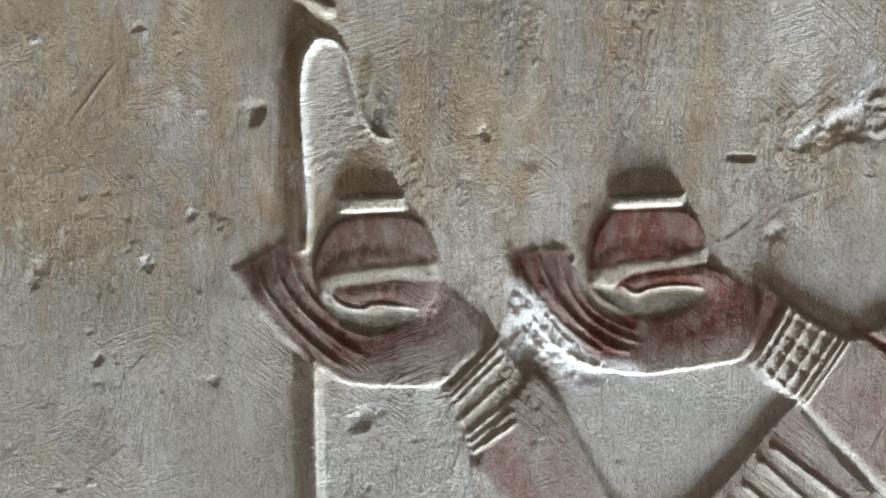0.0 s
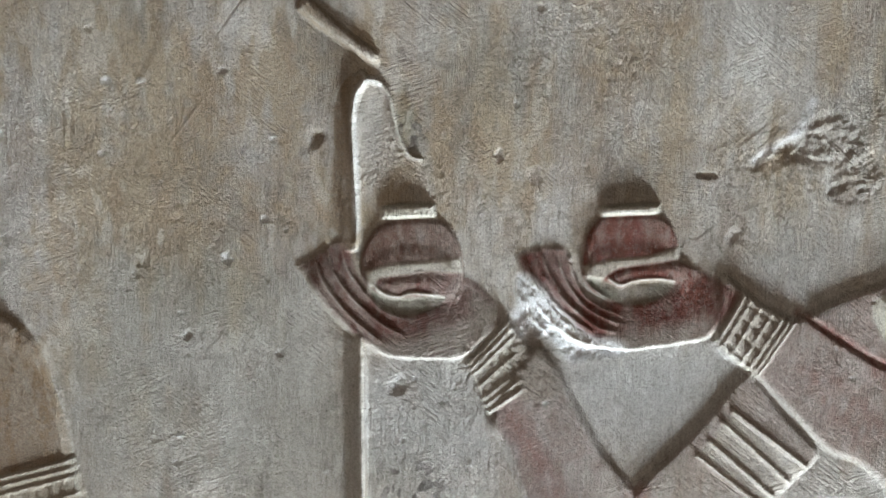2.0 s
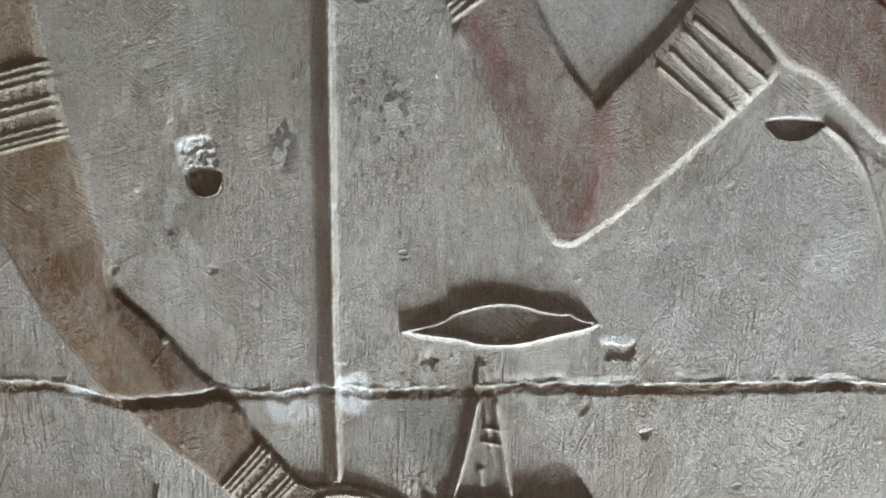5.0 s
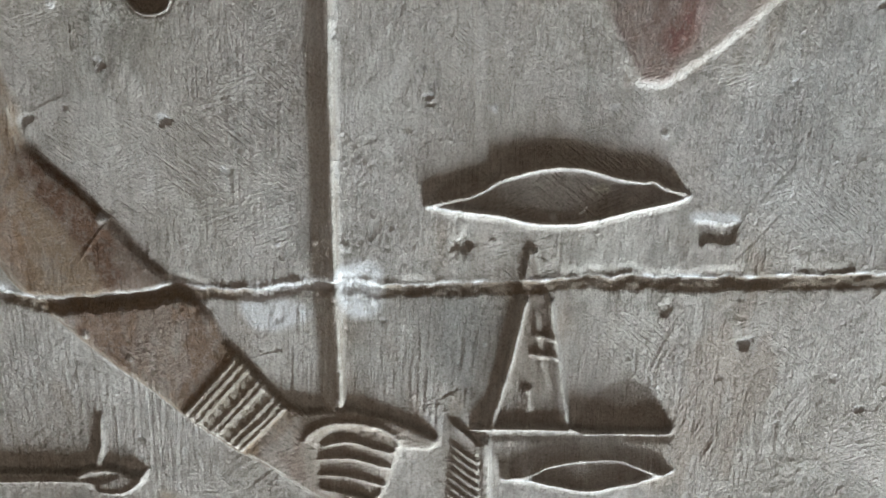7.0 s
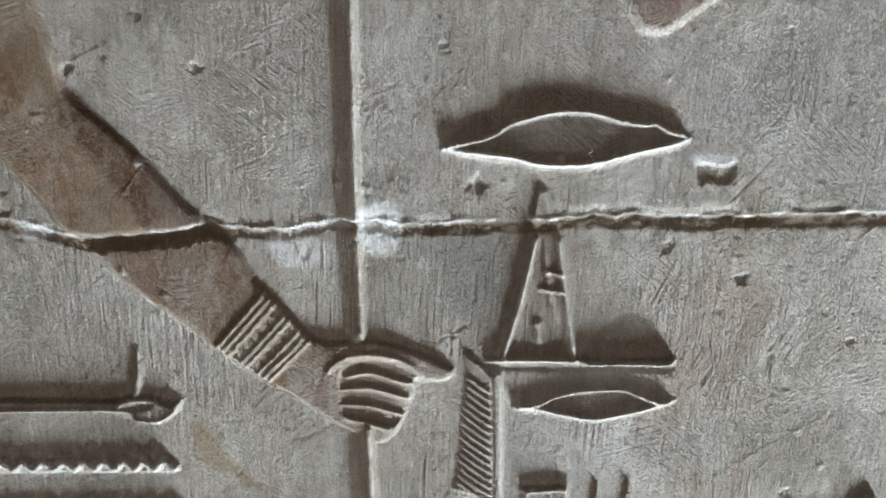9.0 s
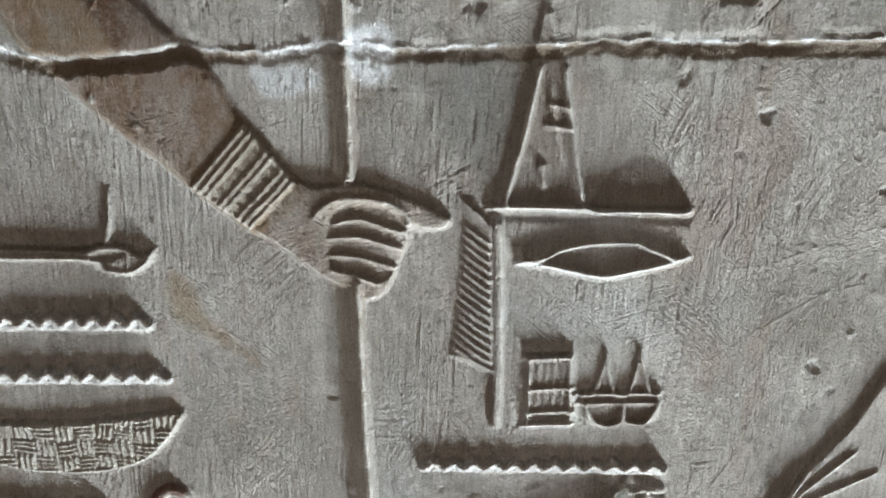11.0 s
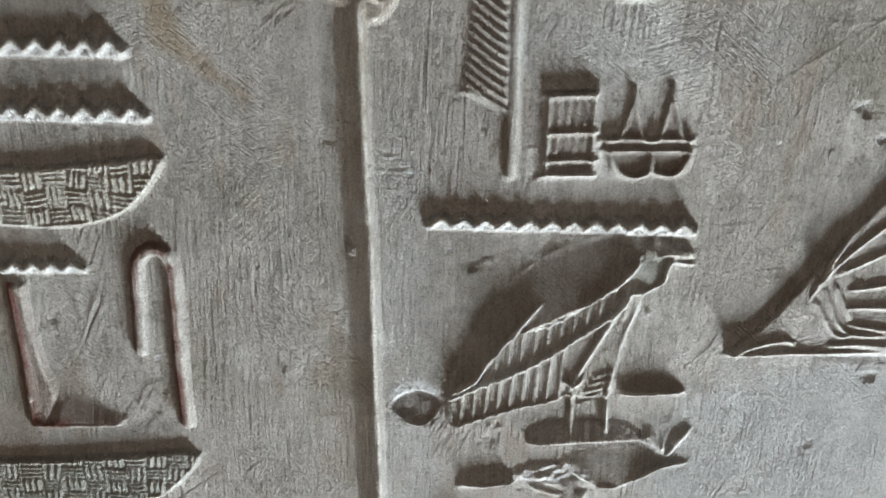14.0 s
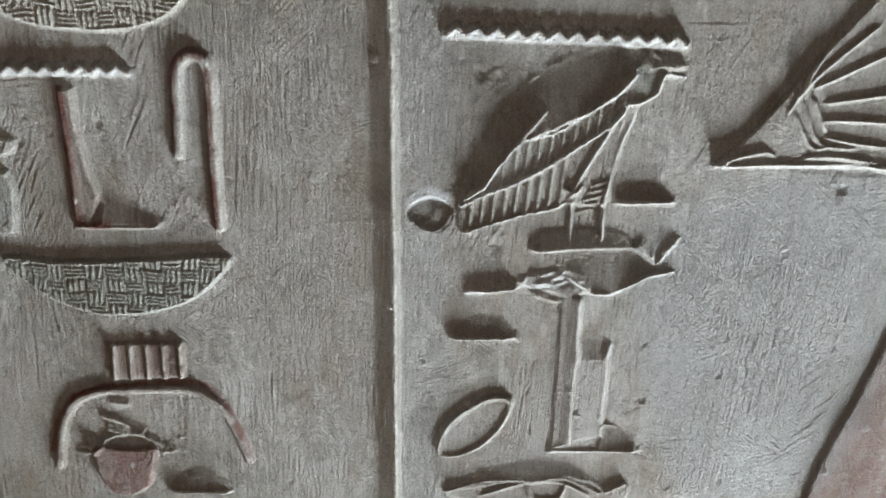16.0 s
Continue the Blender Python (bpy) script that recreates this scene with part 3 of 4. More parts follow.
line([(76, 1619), (86, 1567), (97, 1513)], 2.0, 2.4, False)
line([(22, 1509), (61, 1510), (99, 1510)], 2.2, 3.6, False)
part_of(band([(23, 1509), (98, 1510)], 2.8, round_corners=False), "base", tri)
line([(104, 1509), (147, 1510), (182, 1510)], 2.2, 2.0, False)
line([(65, 1611), (73, 1567), (80, 1546)], 2.0, 1.6)
line([(62, 1546), (65, 1526)], 3.0, 2.2)
line([(66, 1592), (80, 1590)], 1.4, 1.8, False)
line([(64, 1576), (82, 1574)], 1.4, 1.8, False)
# brown over the sunk inside deepens its shade
paint((win, d + 5), SHADE_BROWN, 0.45, 2)
add(area([(25, 1503), (184, 1504), (183, 1498), (27, 1498)], False), -1.6, 1.5)

# reed leaf: a face that rises to its stem, with curved veins
REED = area([(1, 1516), (14, 1507), (26, 1495), (29, 1432), (32, 1361), (15, 1373), (-4, 1381), (0, 1422), (2, 1468)], False)
reed = thing("reed_sign", "tall carved reed leaf with slanting veins", "carved sign", SIGNS_R)
own(REED, reed, 1.2)
ramp_across(REED, 0.6, 5.4)
# leaf painted browner, adding to the shade of its slope
paint((REED[0], REED[1] + 2), SHADE_BROWN, 0.35, 3)
STEM = [(30, 1495), (33, 1441), (35, 1385), (36, 1316)]
raise_(band(STEM, 5.2, round_corners=False), 5.6, 2.5, 0.6, 5)
part_of(band(STEM, 5.2, round_corners=False), "stem", reed)
vein_a, vein_b = np.array([(4, 1494), (-2, 1388)]), np.array([(26, 1479), (30, 1367)])
for k in range(15):
    p, q = vein_a[0] + (vein_a[1] - vein_a[0]) * k / 14, vein_b[0] + (vein_b[1] - vein_b[0]) * k / 14
    line([p, (p + q) / 2 + np.array([2.0, -2.4]), q], 1.0, 1.5)
line([(-5, 1380), (13, 1374), (24, 1365), (29, 1357)], 1.6, 1.6)

# sieve and twin mounds
SIEVE = area([(59, 1382), (97, 1383), (102, 1316), (61, 1315)], False)
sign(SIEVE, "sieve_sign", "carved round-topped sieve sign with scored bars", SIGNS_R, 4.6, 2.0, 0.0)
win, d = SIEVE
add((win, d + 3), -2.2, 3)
# sieve's inset painted brown as shade between the bars
paint((win, d + 3), SHADE_BROWN, 0.5, 2)
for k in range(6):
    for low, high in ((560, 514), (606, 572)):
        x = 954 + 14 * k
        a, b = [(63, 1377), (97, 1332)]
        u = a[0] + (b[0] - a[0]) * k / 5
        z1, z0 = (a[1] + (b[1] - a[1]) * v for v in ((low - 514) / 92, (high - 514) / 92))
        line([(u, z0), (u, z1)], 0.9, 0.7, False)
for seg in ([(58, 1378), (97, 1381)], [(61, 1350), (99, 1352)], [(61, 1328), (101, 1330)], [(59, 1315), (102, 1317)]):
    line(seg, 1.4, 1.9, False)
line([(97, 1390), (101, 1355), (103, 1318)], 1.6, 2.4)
# dome's shade, painted in brown
paint(area([(59, 1392), (75, 1401), (95, 1393), (96, 1381), (60, 1380)]), SHADE_BROWN, 0.5, 3)
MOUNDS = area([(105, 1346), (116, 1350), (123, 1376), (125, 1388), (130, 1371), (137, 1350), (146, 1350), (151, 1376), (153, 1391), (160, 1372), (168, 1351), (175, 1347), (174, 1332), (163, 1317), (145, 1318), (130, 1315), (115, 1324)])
mounds = sign(MOUNDS, "mound_sign", "pair of carved pointed mounds on rounded feet", SIGNS_R, 4.2, 2.2, 0.0, tone=SHADE_BROWN, cover=0.3)
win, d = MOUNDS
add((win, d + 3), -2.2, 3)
# brown paint darkens the sunk insides like shade
paint((win, d + 3), SHADE_BROWN, 0.4, 2)
for seg in ([(102, 1346), (175, 1348)], [(105, 1337), (175, 1339)]):
    line(seg, 1.3, 1.9, False)
line([(112, 1335), (117, 1321), (131, 1316), (142, 1321), (142, 1335)], 1.7, 2.2)
line([(144, 1335), (147, 1322), (161, 1319), (172, 1325), (174, 1338)], 1.7, 2.2)
line([(125, 1386), (133, 1361), (136, 1349)], 1.2, 1.6)
line([(154, 1388), (162, 1362), (166, 1350)], 1.2, 1.6)


for foot in ([(112, 1336), (117, 1321), (131, 1316), (143, 1321), (143, 1336)], [(144, 1336), (147, 1322), (161, 1319), (172, 1325), (174, 1338)]):
    part_of(area(foot), "foot", mounds)


# water ripples: a row of teeth that points up
def ripple(ends, teeth, label, group, tall=13.0, tip=6.5):
    (ax, az), (bx, bz) = ends
    top = []
    for k in range(teeth * 2 + 1):
        u = k / (teeth * 2)
        top.append((ax + (bx - ax) * u, az + (bz - az) * u + ((tip if k % 2 else 0.0) - 2) * (1 + 0.2 * math.sin(3.1 * k))))
    shape = band(top, 4.4, round_corners=False)
    win, d = shape
    z, x = np.meshgrid(ZS[win[0]], XS[win[1]], indexing="ij")
    under = np.interp(x, [ax, bx], [az, bz]) - z
    shape = (win, np.where((under > 0) & (under < tall * 0.45) & (x > ax) & (x < bx), np.minimum(d, -1.0), d))
    who = thing("ripple_sign", label, "carved sign", group)
    own(shape, who, 1.2)
    raise_(shape, 7.5, 3.0)
    # teeth painted paler, as lit against the shadow above
    paint(shape, CHALK_AND_LIT, 0.5, 1.5)


RIPPLE = "carved row of water ripples, toothed edge painted as lit"
ripple([(-25, 1275), (184, 1274)], 12, RIPPLE, SIGNS_R)
ripple([(-447, 1401), (-253, 1404)], 11, RIPPLE, SIGNS_L, 14, 8)
ripple([(-455, 1352), (-241, 1355)], 12, RIPPLE, SIGNS_L, 13, 7.5)
ripple([(-487, 1222), (-303, 1228)], 12, RIPPLE, SIGNS_L, 11, 6)


# baskets with plaited sides
def basket(outline, label, group, tone):
    shape = area(outline)
    who = thing("basket_sign", label, "carved sign", group)
    own(shape, who, 1.2)
    raise_(shape, 6.0, 3.0, 0.0)
    paint(shape, tone, 0.4, 3)
    win, d = shape
    z, x = np.meshgrid(ZS[win[0]], XS[win[1]], indexing="ij")
    cell = 18.0
    u, v = x / cell, z / cell * 1.25
    odd = (np.floor(u) + np.floor(v)) % 2
    warp = 0.16 * field(16, 16, 1.0, 21)[win]
    u, v = u + 0.10 * field(30, 30, 1.0, 22)[win], v + 0.10 * field(30, 30, 1.0, 23)[win]
    odd = (np.floor(u) + np.floor(v)) % 2
    bars = np.where(odd > 0, np.sin((u * 3.5 + warp) * 2 * math.pi), np.sin((v * 3.5 + warp) * 2 * math.pi))
    seam = np.minimum(np.abs(u - np.round(u)) * cell, np.abs(v - np.round(v)) * cell / 1.25)
    relief[win] += smooth(-1.0, -4.0, d) * (1.6 * bars - 1.2 * smooth(1.4, 0.2, seam))
    rim = smooth(3.4, 0.6, np.abs(d + 2.0))
    part_of((win, np.where(d < -3.5, d + 3.5, 9.0)), "plaited_side", who)
    relief[win] += 0.9 * rim


basket([(-448, 1316), (-407, 1312), (-332, 1312), (-276, 1319), (-232, 1324), (-237, 1306), (-260, 1279), (-290, 1266), (-329, 1261), (-376, 1264), (-412, 1276), (-437, 1296)], "carved half-round plaited basket sign", SIGNS_L, PALE)
basket([(-438, 1043), (-377, 1041), (-302, 1046), (-224, 1051), (-238, 1021), (-267, 998), (-307, 985), (-351, 982), (-388, 993), (-418, 1014)], "carved half-round plaited basket sign, traces of green", SIGNS_L, GREEN)

# forearm sign
FORE = area([(-436, 1468), (-332, 1469), (-301, 1469), (-286, 1473), (-266, 1472), (-254, 1466), (-243, 1470), (-247, 1458), (-263, 1448), (-282, 1449), (-303, 1458), (-438, 1456)])
fore = sign(FORE, "forearm_sign", "carved forearm sign with an open palm", SIGNS_L, 6.0, 2.5, 0.6, 8, SHADE_BROWN, 0.25)
line([(-437, 1458), (-333, 1460), (-302, 1460), (-282, 1451), (-263, 1449), (-248, 1460)], 2.0, 1.8)
add(area([(-295, 1464), (-280, 1468), (-265, 1467), (-274, 1461), (-287, 1459)]), -2.2, 2)
SPUR = area([(-278, 1518), (-275, 1514), (-273, 1496), (-277, 1475), (-284, 1474), (-280, 1496)])
raise_(SPUR, 5.0, 2.0)
own(SPUR, fore)
# leg and folded cloth
LEG = area([(-367, 1212), (-352, 1212), (-350, 1171), (-344, 1133), (-338, 1110), (-312, 1099), (-286, 1087), (-288, 1077), (-325, 1076), (-365, 1075), (-365, 1138)], False)
sign(LEG, "leg_sign", "carved lower leg and foot sign, red in its edges", SIGNS_L, 5.6, 2.5, 0.0, 8, RED, 0.3)
win, d = LEG
add((win, d + 7), -1.2, 4)
part_of(area([(-364, 1078), (-341, 1114), (-312, 1102), (-280, 1086), (-282, 1079), (-364, 1075)], False), "foot", len(things) - 1)
line([(-363, 1076), (-325, 1077), (-287, 1079)], 1.8, 1.8, False)
paint(band([(-364, 1209), (-363, 1149), (-360, 1081), (-334, 1081)], 5.0), RED, 0.95, 3)
CLOTH = band([(-263, 1153), (-261, 1194), (-260, 1225), (-255, 1239), (-244, 1245), (-234, 1237), (-231, 1205), (-232, 1153), (-230, 1081)], 6.0)
sign(CLOTH, "cloth_sign", "carved folded cloth sign, red in its edges", SIGNS_L, 5.5, 2.5, 1.0, 6)
part_of(band([(-231, 1205), (-232, 1153), (-230, 1081)], 6.6), "long_end", len(things) - 1)
paint(band([(-268, 1157), (-265, 1214), (-261, 1237), (-250, 1248), (-237, 1245)], 4.5), RED, 0.8, 3)
paint(band([(-232, 1231), (-234, 1163), (-233, 1083)], 4.0), RED, 0.9, 3)
slope(area([(-350, 1080), (-337, 1114), (-312, 1102), (-280, 1086), (-282, 1081)], False), 6.5, 1.1, 14, True)
# post at the margin
sign(area([(-443, 1130), (-420, 1131), (-415, 1114), (-420, 1066), (-453, 1064)], False), "post_sign", "partly seen carved post sign", SIGNS_L, 5.0, 2.5, 0.0, 8, GREEN, 0.3)
sign(area([(-438, 1163), (-413, 1162), (-410, 1152), (-421, 1144), (-440, 1146)]), "pellet_sign", "partly seen small carved sign", SIGNS_L, 4.5, 2.5, 0.0, 8)

# fringed cloth over a dome
FRINGE = area([(-349, 950), (-273, 953), (-273, 910), (-348, 905)], False)
hood = sign(FRINGE, "fringed_dome_sign", "carved dome sign with a fringed top, red in its edges", SIGNS_L, 4.0, 2.2, 0.0, 8, SHADE_BROWN, 0.3)
for k in range(5):
    a, b = np.array([(-342, 948), (-344, 908)]), np.array([(-277, 952), (-277, 912)])
    p, q = a + (b - a) * k / 4
    line([p, q], 2.0, 2.4, False)
    part_of(band([p, q], 2.2, round_corners=False), "strand", hood)
DOME = band([(-414, 795), (-406, 841), (-390, 876), (-361, 891), (-315, 895), (-266, 895), (-238, 874), (-222, 840), (-212, 809)], 5.5)
part_of(DOME, "arch", hood, "", 0.6)
raise_(DOME, 5.5, 2.5, 1.0, 6)
paint(DOME, RED, 0.25, 2)
paint(band([(-420, 813), (-409, 854), (-391, 882), (-365, 895), (-319, 902), (-267, 904), (-242, 891), (-226, 860), (-213, 820)], 3.0), RED, 0.9, 3)
paint(area([(-358, 951), (-338, 965), (-288, 964), (-273, 950), (-275, 914), (-355, 909)], False), RED, 0.45, 4)
POT = area([(-378, 812), (-371, 824), (-339, 821), (-311, 822), (-314, 792), (-324, 767), (-345, 756), (-363, 760), (-374, 779)])
sign(POT, "pot_sign", "small carved pot sign, dull red", SIGNS_L, 5.5, 3.0, 1.2, 10, RED, 0.7)
line([(-393, 813), (-378, 814), (-355, 835), (-325, 838), (-297, 819)], 2.6, 3.0)
line([(-364, 860), (-345, 854), (-325, 840)], 3.0, 3.0)
line([(-352, 877), (-334, 875)], 3.0, 2.4)
for shade in ([(-361, 857), (-343, 865), (-317, 846), (-325, 837), (-360, 841)], [(-392, 820), (-375, 833), (-355, 832), (-369, 815)], [(-318, 828), (-296, 831), (-284, 818), (-306, 813)]):
    slope(area(shade, False), 5.0, 1.1, 9)
loaf([(-300, 764), (-289, 786), (-269, 798), (-248, 790), (-233, 767), (-265, 765)], "small half-round loaf sign, its shade painted on", SIGNS_L)

# vulture: a rounded back with brown shade painted on it, above the scored wing
BODY = area([(-7, 1112), (0, 1140), (17, 1180), (38, 1221), (64, 1246), (94, 1262), (121, 1268), (138, 1265), (149, 1261), (155, 1269), (168, 1261), (187, 1256), (187, 1248), (172, 1246), (169, 1229), (154, 1219), (149, 1208), (140, 1179), (134, 1149), (132, 1119), (93, 1118), (84, 1113), (55, 1105), (21, 1092), (-1, 1084)])
bird = thing("vulture_sign", "large carved standing vulture with scored wing feathers", "carved sign", SIGNS_R)
own(BODY, bird, 1.2)
raise_(BODY, 4.2, 2.6)
BACK = area([(-7, 1114), (0, 1140), (17, 1180), (38, 1221), (64, 1246), (94, 1262), (121, 1268), (138, 1265), (149, 1259), (144, 1244), (130, 1227), (108, 1211), (77, 1192), (49, 1181), (28, 1154), (17, 1132)], False)
slope(BACK, 13.0, 1.12, 28, True)
paint((BACK[0], BACK[1] + 4), SHADE_BROWN, 0.3, 4)
part_of(area([(-4, 1114), (17, 1132), (28, 1154), (49, 1181), (77, 1192), (108, 1211), (130, 1227), (144, 1244), (140, 1214), (123, 1184), (105, 1146), (93, 1119), (55, 1106), (-1, 1084)]), "wing", bird)
part_of(area([(139, 1264), (149, 1261), (155, 1269), (168, 1261), (187, 1256), (187, 1248), (172, 1246), (169, 1229), (154, 1219), (143, 1220)]), "head", bird)
NAPE = area([(149, 1261), (155, 1270), (167, 1262), (187, 1256), (186, 1250), (169, 1252), (155, 1248)], False)
slope(NAPE, 7.5, 1.0, 10)
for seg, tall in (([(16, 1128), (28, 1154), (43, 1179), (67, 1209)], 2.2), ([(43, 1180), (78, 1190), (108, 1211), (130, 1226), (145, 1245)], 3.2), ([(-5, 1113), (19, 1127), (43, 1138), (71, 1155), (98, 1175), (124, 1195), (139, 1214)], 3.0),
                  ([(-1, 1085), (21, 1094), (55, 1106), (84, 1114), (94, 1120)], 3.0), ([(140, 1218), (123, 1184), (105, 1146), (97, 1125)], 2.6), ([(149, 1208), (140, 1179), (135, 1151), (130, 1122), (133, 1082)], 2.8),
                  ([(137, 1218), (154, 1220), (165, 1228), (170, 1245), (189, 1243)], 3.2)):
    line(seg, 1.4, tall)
    # near-white stroke paints light onto the ridge
    paint(band(seg, 1.0), CHALK_AND_LIT, 0.55, 1.5)
upper, middle, lower = curve([(19, 1131), (28, 1154), (43, 1179), (78, 1190), (108, 1211), (130, 1226)], False), curve([(-5, 1113), (19, 1127), (43, 1138), (71, 1155), (98, 1175), (126, 1196)], False), curve([(-1, 1085), (21, 1094), (55, 1106), (86, 1114), (98, 1124)], False)
height_of = lambda c, x: float(np.interp(x, c[:, 0], c[:, 1]))
for k in range(11):
    x = middle[0, 0] + 38 + 10.4 * k
    line([(x + 1.0, height_of(upper, x + 1.0)), (x, height_of(middle, x))], 1.0, 1.7, False)
for k in range(9):
    x = middle[0, 0] + 11 + 10.4 * k
    line([(x + 0.5, height_of(middle, x)), (x - 1.0, height_of(lower, x))], 1.1, 1.7, False)
for k in range(5):
    p = np.array([(132, 1144)][0], float) + np.array([-3.2, -7.5]) * k
    line([p, p + np.array([-14.0, -5.0])], 0.9, 1.4, False)
for seg in ([(100, 1127), (101, 1107), (102, 1080)], [(130, 1114), (133, 1082)], [(92, 1135), (102, 1131), (107, 1139)]):
    line(seg, 1.7, 3.2)
    part_of(band(seg, 2.6), "leg", bird)
paint(area([(144, 1250), (154, 1255), (167, 1246), (163, 1228), (154, 1222), (144, 1228)]), GREEN, 0.3, 5)
loaf([(143, 1121), (149, 1135), (169, 1145), (187, 1138), (197, 1124), (169, 1122)], "small half-round loaf sign, its shade painted on", SIGNS_R)
SLAB = area([(66, 1067), (70, 1087), (97, 1094), (146, 1093), (168, 1074), (132, 1072), (100, 1069)])
sign(SLAB, "slab_sign", "narrow carved slab under the bird", SIGNS_R, 1.0, 2.2, 0.0, 8, SHADE_BROWN, 0.3)
wedge(SLAB, 8.0, 22, 2.2)
# horned viper
HEADPIECE = area([(93, 1049), (111, 1060), (133, 1066), (160, 1064), (184, 1055), (206, 1051), (185, 1045), (167, 1035), (149, 1025), (129, 1025), (108, 1036)], False)
viper = thing("viper_sign", "carved horned viper with a battered middle", "carved sign", SIGNS_R)
own(HEADPIECE, viper, 1.2)
slope(HEADPIECE, 8.0, 1.1, 22)
TAIL = area([(4, 1022), (12, 1034), (36, 1041), (57, 1039), (57, 1027), (32, 1023)], False)
own(TAIL, viper, 1.2)
slope(TAIL, 6.0, 1.1, 12)
NECK = area([(56, 1037), (74, 1046), (96, 1049), (114, 1036), (129, 1025), (108, 1017), (76, 1026), (58, 1029)], False)
own(NECK, viper, 1.2)
raise_(NECK, 3.6, 3.0)
for seg, tall in (([(127, 1025), (149, 1024), (165, 1034), (182, 1045), (208, 1050)], 3.0), ([(6, 1020), (32, 1023), (58, 1028)], 2.6), ([(190, 1058), (197, 1070), (207, 1086)], 2.8), ([(165, 1075), (177, 1068), (188, 1057)], 2.4)):
    line(seg, 1.9, tall)
    # viper's ridge whitened to look lit
    paint(band(seg, 1.5), CHALK_AND_LIT, 0.6, 2)
    part_of(band(seg, 2.4), "ridge", viper)
for shade in ([(165, 1081), (173, 1089), (186, 1077), (189, 1059)], [(191, 1070), (195, 1085), (206, 1092), (205, 1084), (195, 1069)]):
    slope(area(shade, False), 4.5, 1.1, 10)
slope(area([(62, 1027), (81, 1028), (108, 1017), (97, 1011), (77, 1017)], False), 4.0, 1.1, 10)
loaf([(-6, 968), (2, 985), (23, 996), (46, 989), (62, 973), (30, 969)], "half-round loaf sign, its shade painted on", SIGNS_R)
# throne
THRONE = area([(100, 1023), (120, 1018), (122, 971), (155, 967), (159, 869), (165, 871), (198, 853), (201, 833), (107, 832), (104, 938)], False)
throne = thing("throne_sign", "carved high-backed seat sign", "carved sign", SIGNS_R)
own(THRONE, throne, 1.2)
raise_(THRONE, 3.0, 2.5)
BACKREST = area([(100, 1023), (120, 1018), (124, 946), (128, 844), (108, 835), (104, 938)], False)
ramp_across(BACKREST, 0.2, 7.5)
part_of(BACKREST, "backrest", throne)
SEAT = area([(122, 971), (155, 967), (158, 852), (128, 844), (122, 939)], False)
raise_(SEAT, 4.4, 2.5)
part_of(SEAT, "seat", throne)
slope(area([(122, 973), (155, 969), (154, 947), (124, 945)], False), 5.0, 1.1, 12, True)
FOOT = area([(157, 841), (160, 867), (178, 864), (198, 851), (200, 836), (158, 835)], False)
slope(FOOT, 6.0, 1.1, 14, True)
part_of(FOOT, "base", throne)
for seg in ([(107, 832), (154, 834), (202, 836)], [(156, 965), (157, 913), (159, 856)], [(121, 1015), (123, 979), (124, 945)]):
    line(seg, 1.9, 2.0, False)
    # seat's edges whitened where light would catch
    paint(band(seg, 1.4), CHALK_AND_LIT, 0.5, 2)
OVAL = area([(-15, 833), (-8, 861), (12, 884), (38, 901), (62, 898), (59, 870), (39, 839), (13, 822), (-9, 821)])
sign(OVAL, "oval_sign", "slanting carved oval sign", SIGNS_R, 5.6, 2.6, 0.0)
win, d = OVAL
add((win, d + 5), -2.8, 4)
# eye at the foot of the column
EYE = area([(-3, 774), (36, 792), (78, 801), (128, 800), (167, 781), (194, 794), (198, 771), (170, 754), (102, 740), (38, 758)])
sign(EYE, "eye_sign", "carved eye sign with a long brow", SIGNS_R, 3.2, 2.2, 0.0, 8, SHADE_BROWN, 0.35)
for seg in ([(-3, 775), (36, 792), (79, 794), (128, 798), (167, 779)], [(37, 772), (79, 789), (122, 793), (155, 776)], [(86, 784), (96, 769), (121, 770), (129, 791)], [(172, 780), (193, 793)]):
    line(seg, 1.8, 2.0)
BROW = area([(-2, 777), (29, 803), (65, 814), (101, 820), (132, 814), (159, 796), (186, 784), (173, 777), (153, 791), (127, 799), (79, 794), (39, 783)], False)
slope(BROW, 6.0, 1.1, 12)
part_of(BROW, "brow", len(things) - 1)

# ---- the fan of plumes beside the column and the garment under it
PLUMES = area([(229, 1162), (252, 1190), (280, 1230), (309, 1274), (336, 1314), (383, 1375), (436, 1170), (359, 1167), (283, 1163)])
plumes = sign(PLUMES, "plume_fan", "carved fan of plumes on a straight base line", "", 6.0, 3.0, 0.0)
KEEP = area([(229, 1162), (270, 1181), (288, 1214), (309, 1270), (337, 1310), (384, 1370), (436, 1170)])
win, d = KEEP
add((win, d + 4), -0.6, 3)
for seg in ([(287, 1217), (309, 1273), (336, 1317)], [(290, 1230), (312, 1258), (349, 1296)], [(306, 1240), (331, 1254), (372, 1277)], [(318, 1226), (345, 1231), (390, 1240)],
            [(319, 1210), (350, 1211), (397, 1210)], [(325, 1194), (364, 1189), (403, 1187)], [(293, 1215), (312, 1186), (327, 1184)], [(299, 1225), (320, 1189), (355, 1185)], [(306, 1230), (324, 1200)]):
    line(seg, 1.3, 2.2)
    part_of(band(seg, 2.4), "plume", plumes)
line([(230, 1163), (248, 1172), (271, 1178), (281, 1175)], 1.8, 2.4)
line([(230, 1162), (283, 1165), (379, 1167), (436, 1168)], 2.0, 2.6, False)
line([(310, 1174), (338, 1176), (378, 1172)], 1.8, 1.8)
GARMENT = area([(451, 1023), (417, 898), (403, 840), (393, 768), (396, 679), (633, 686), (523, 1051)])
robe = thing("painted_garment", "dark red painted garment edge in raised relief", "relief figure")
own(GARMENT, robe)
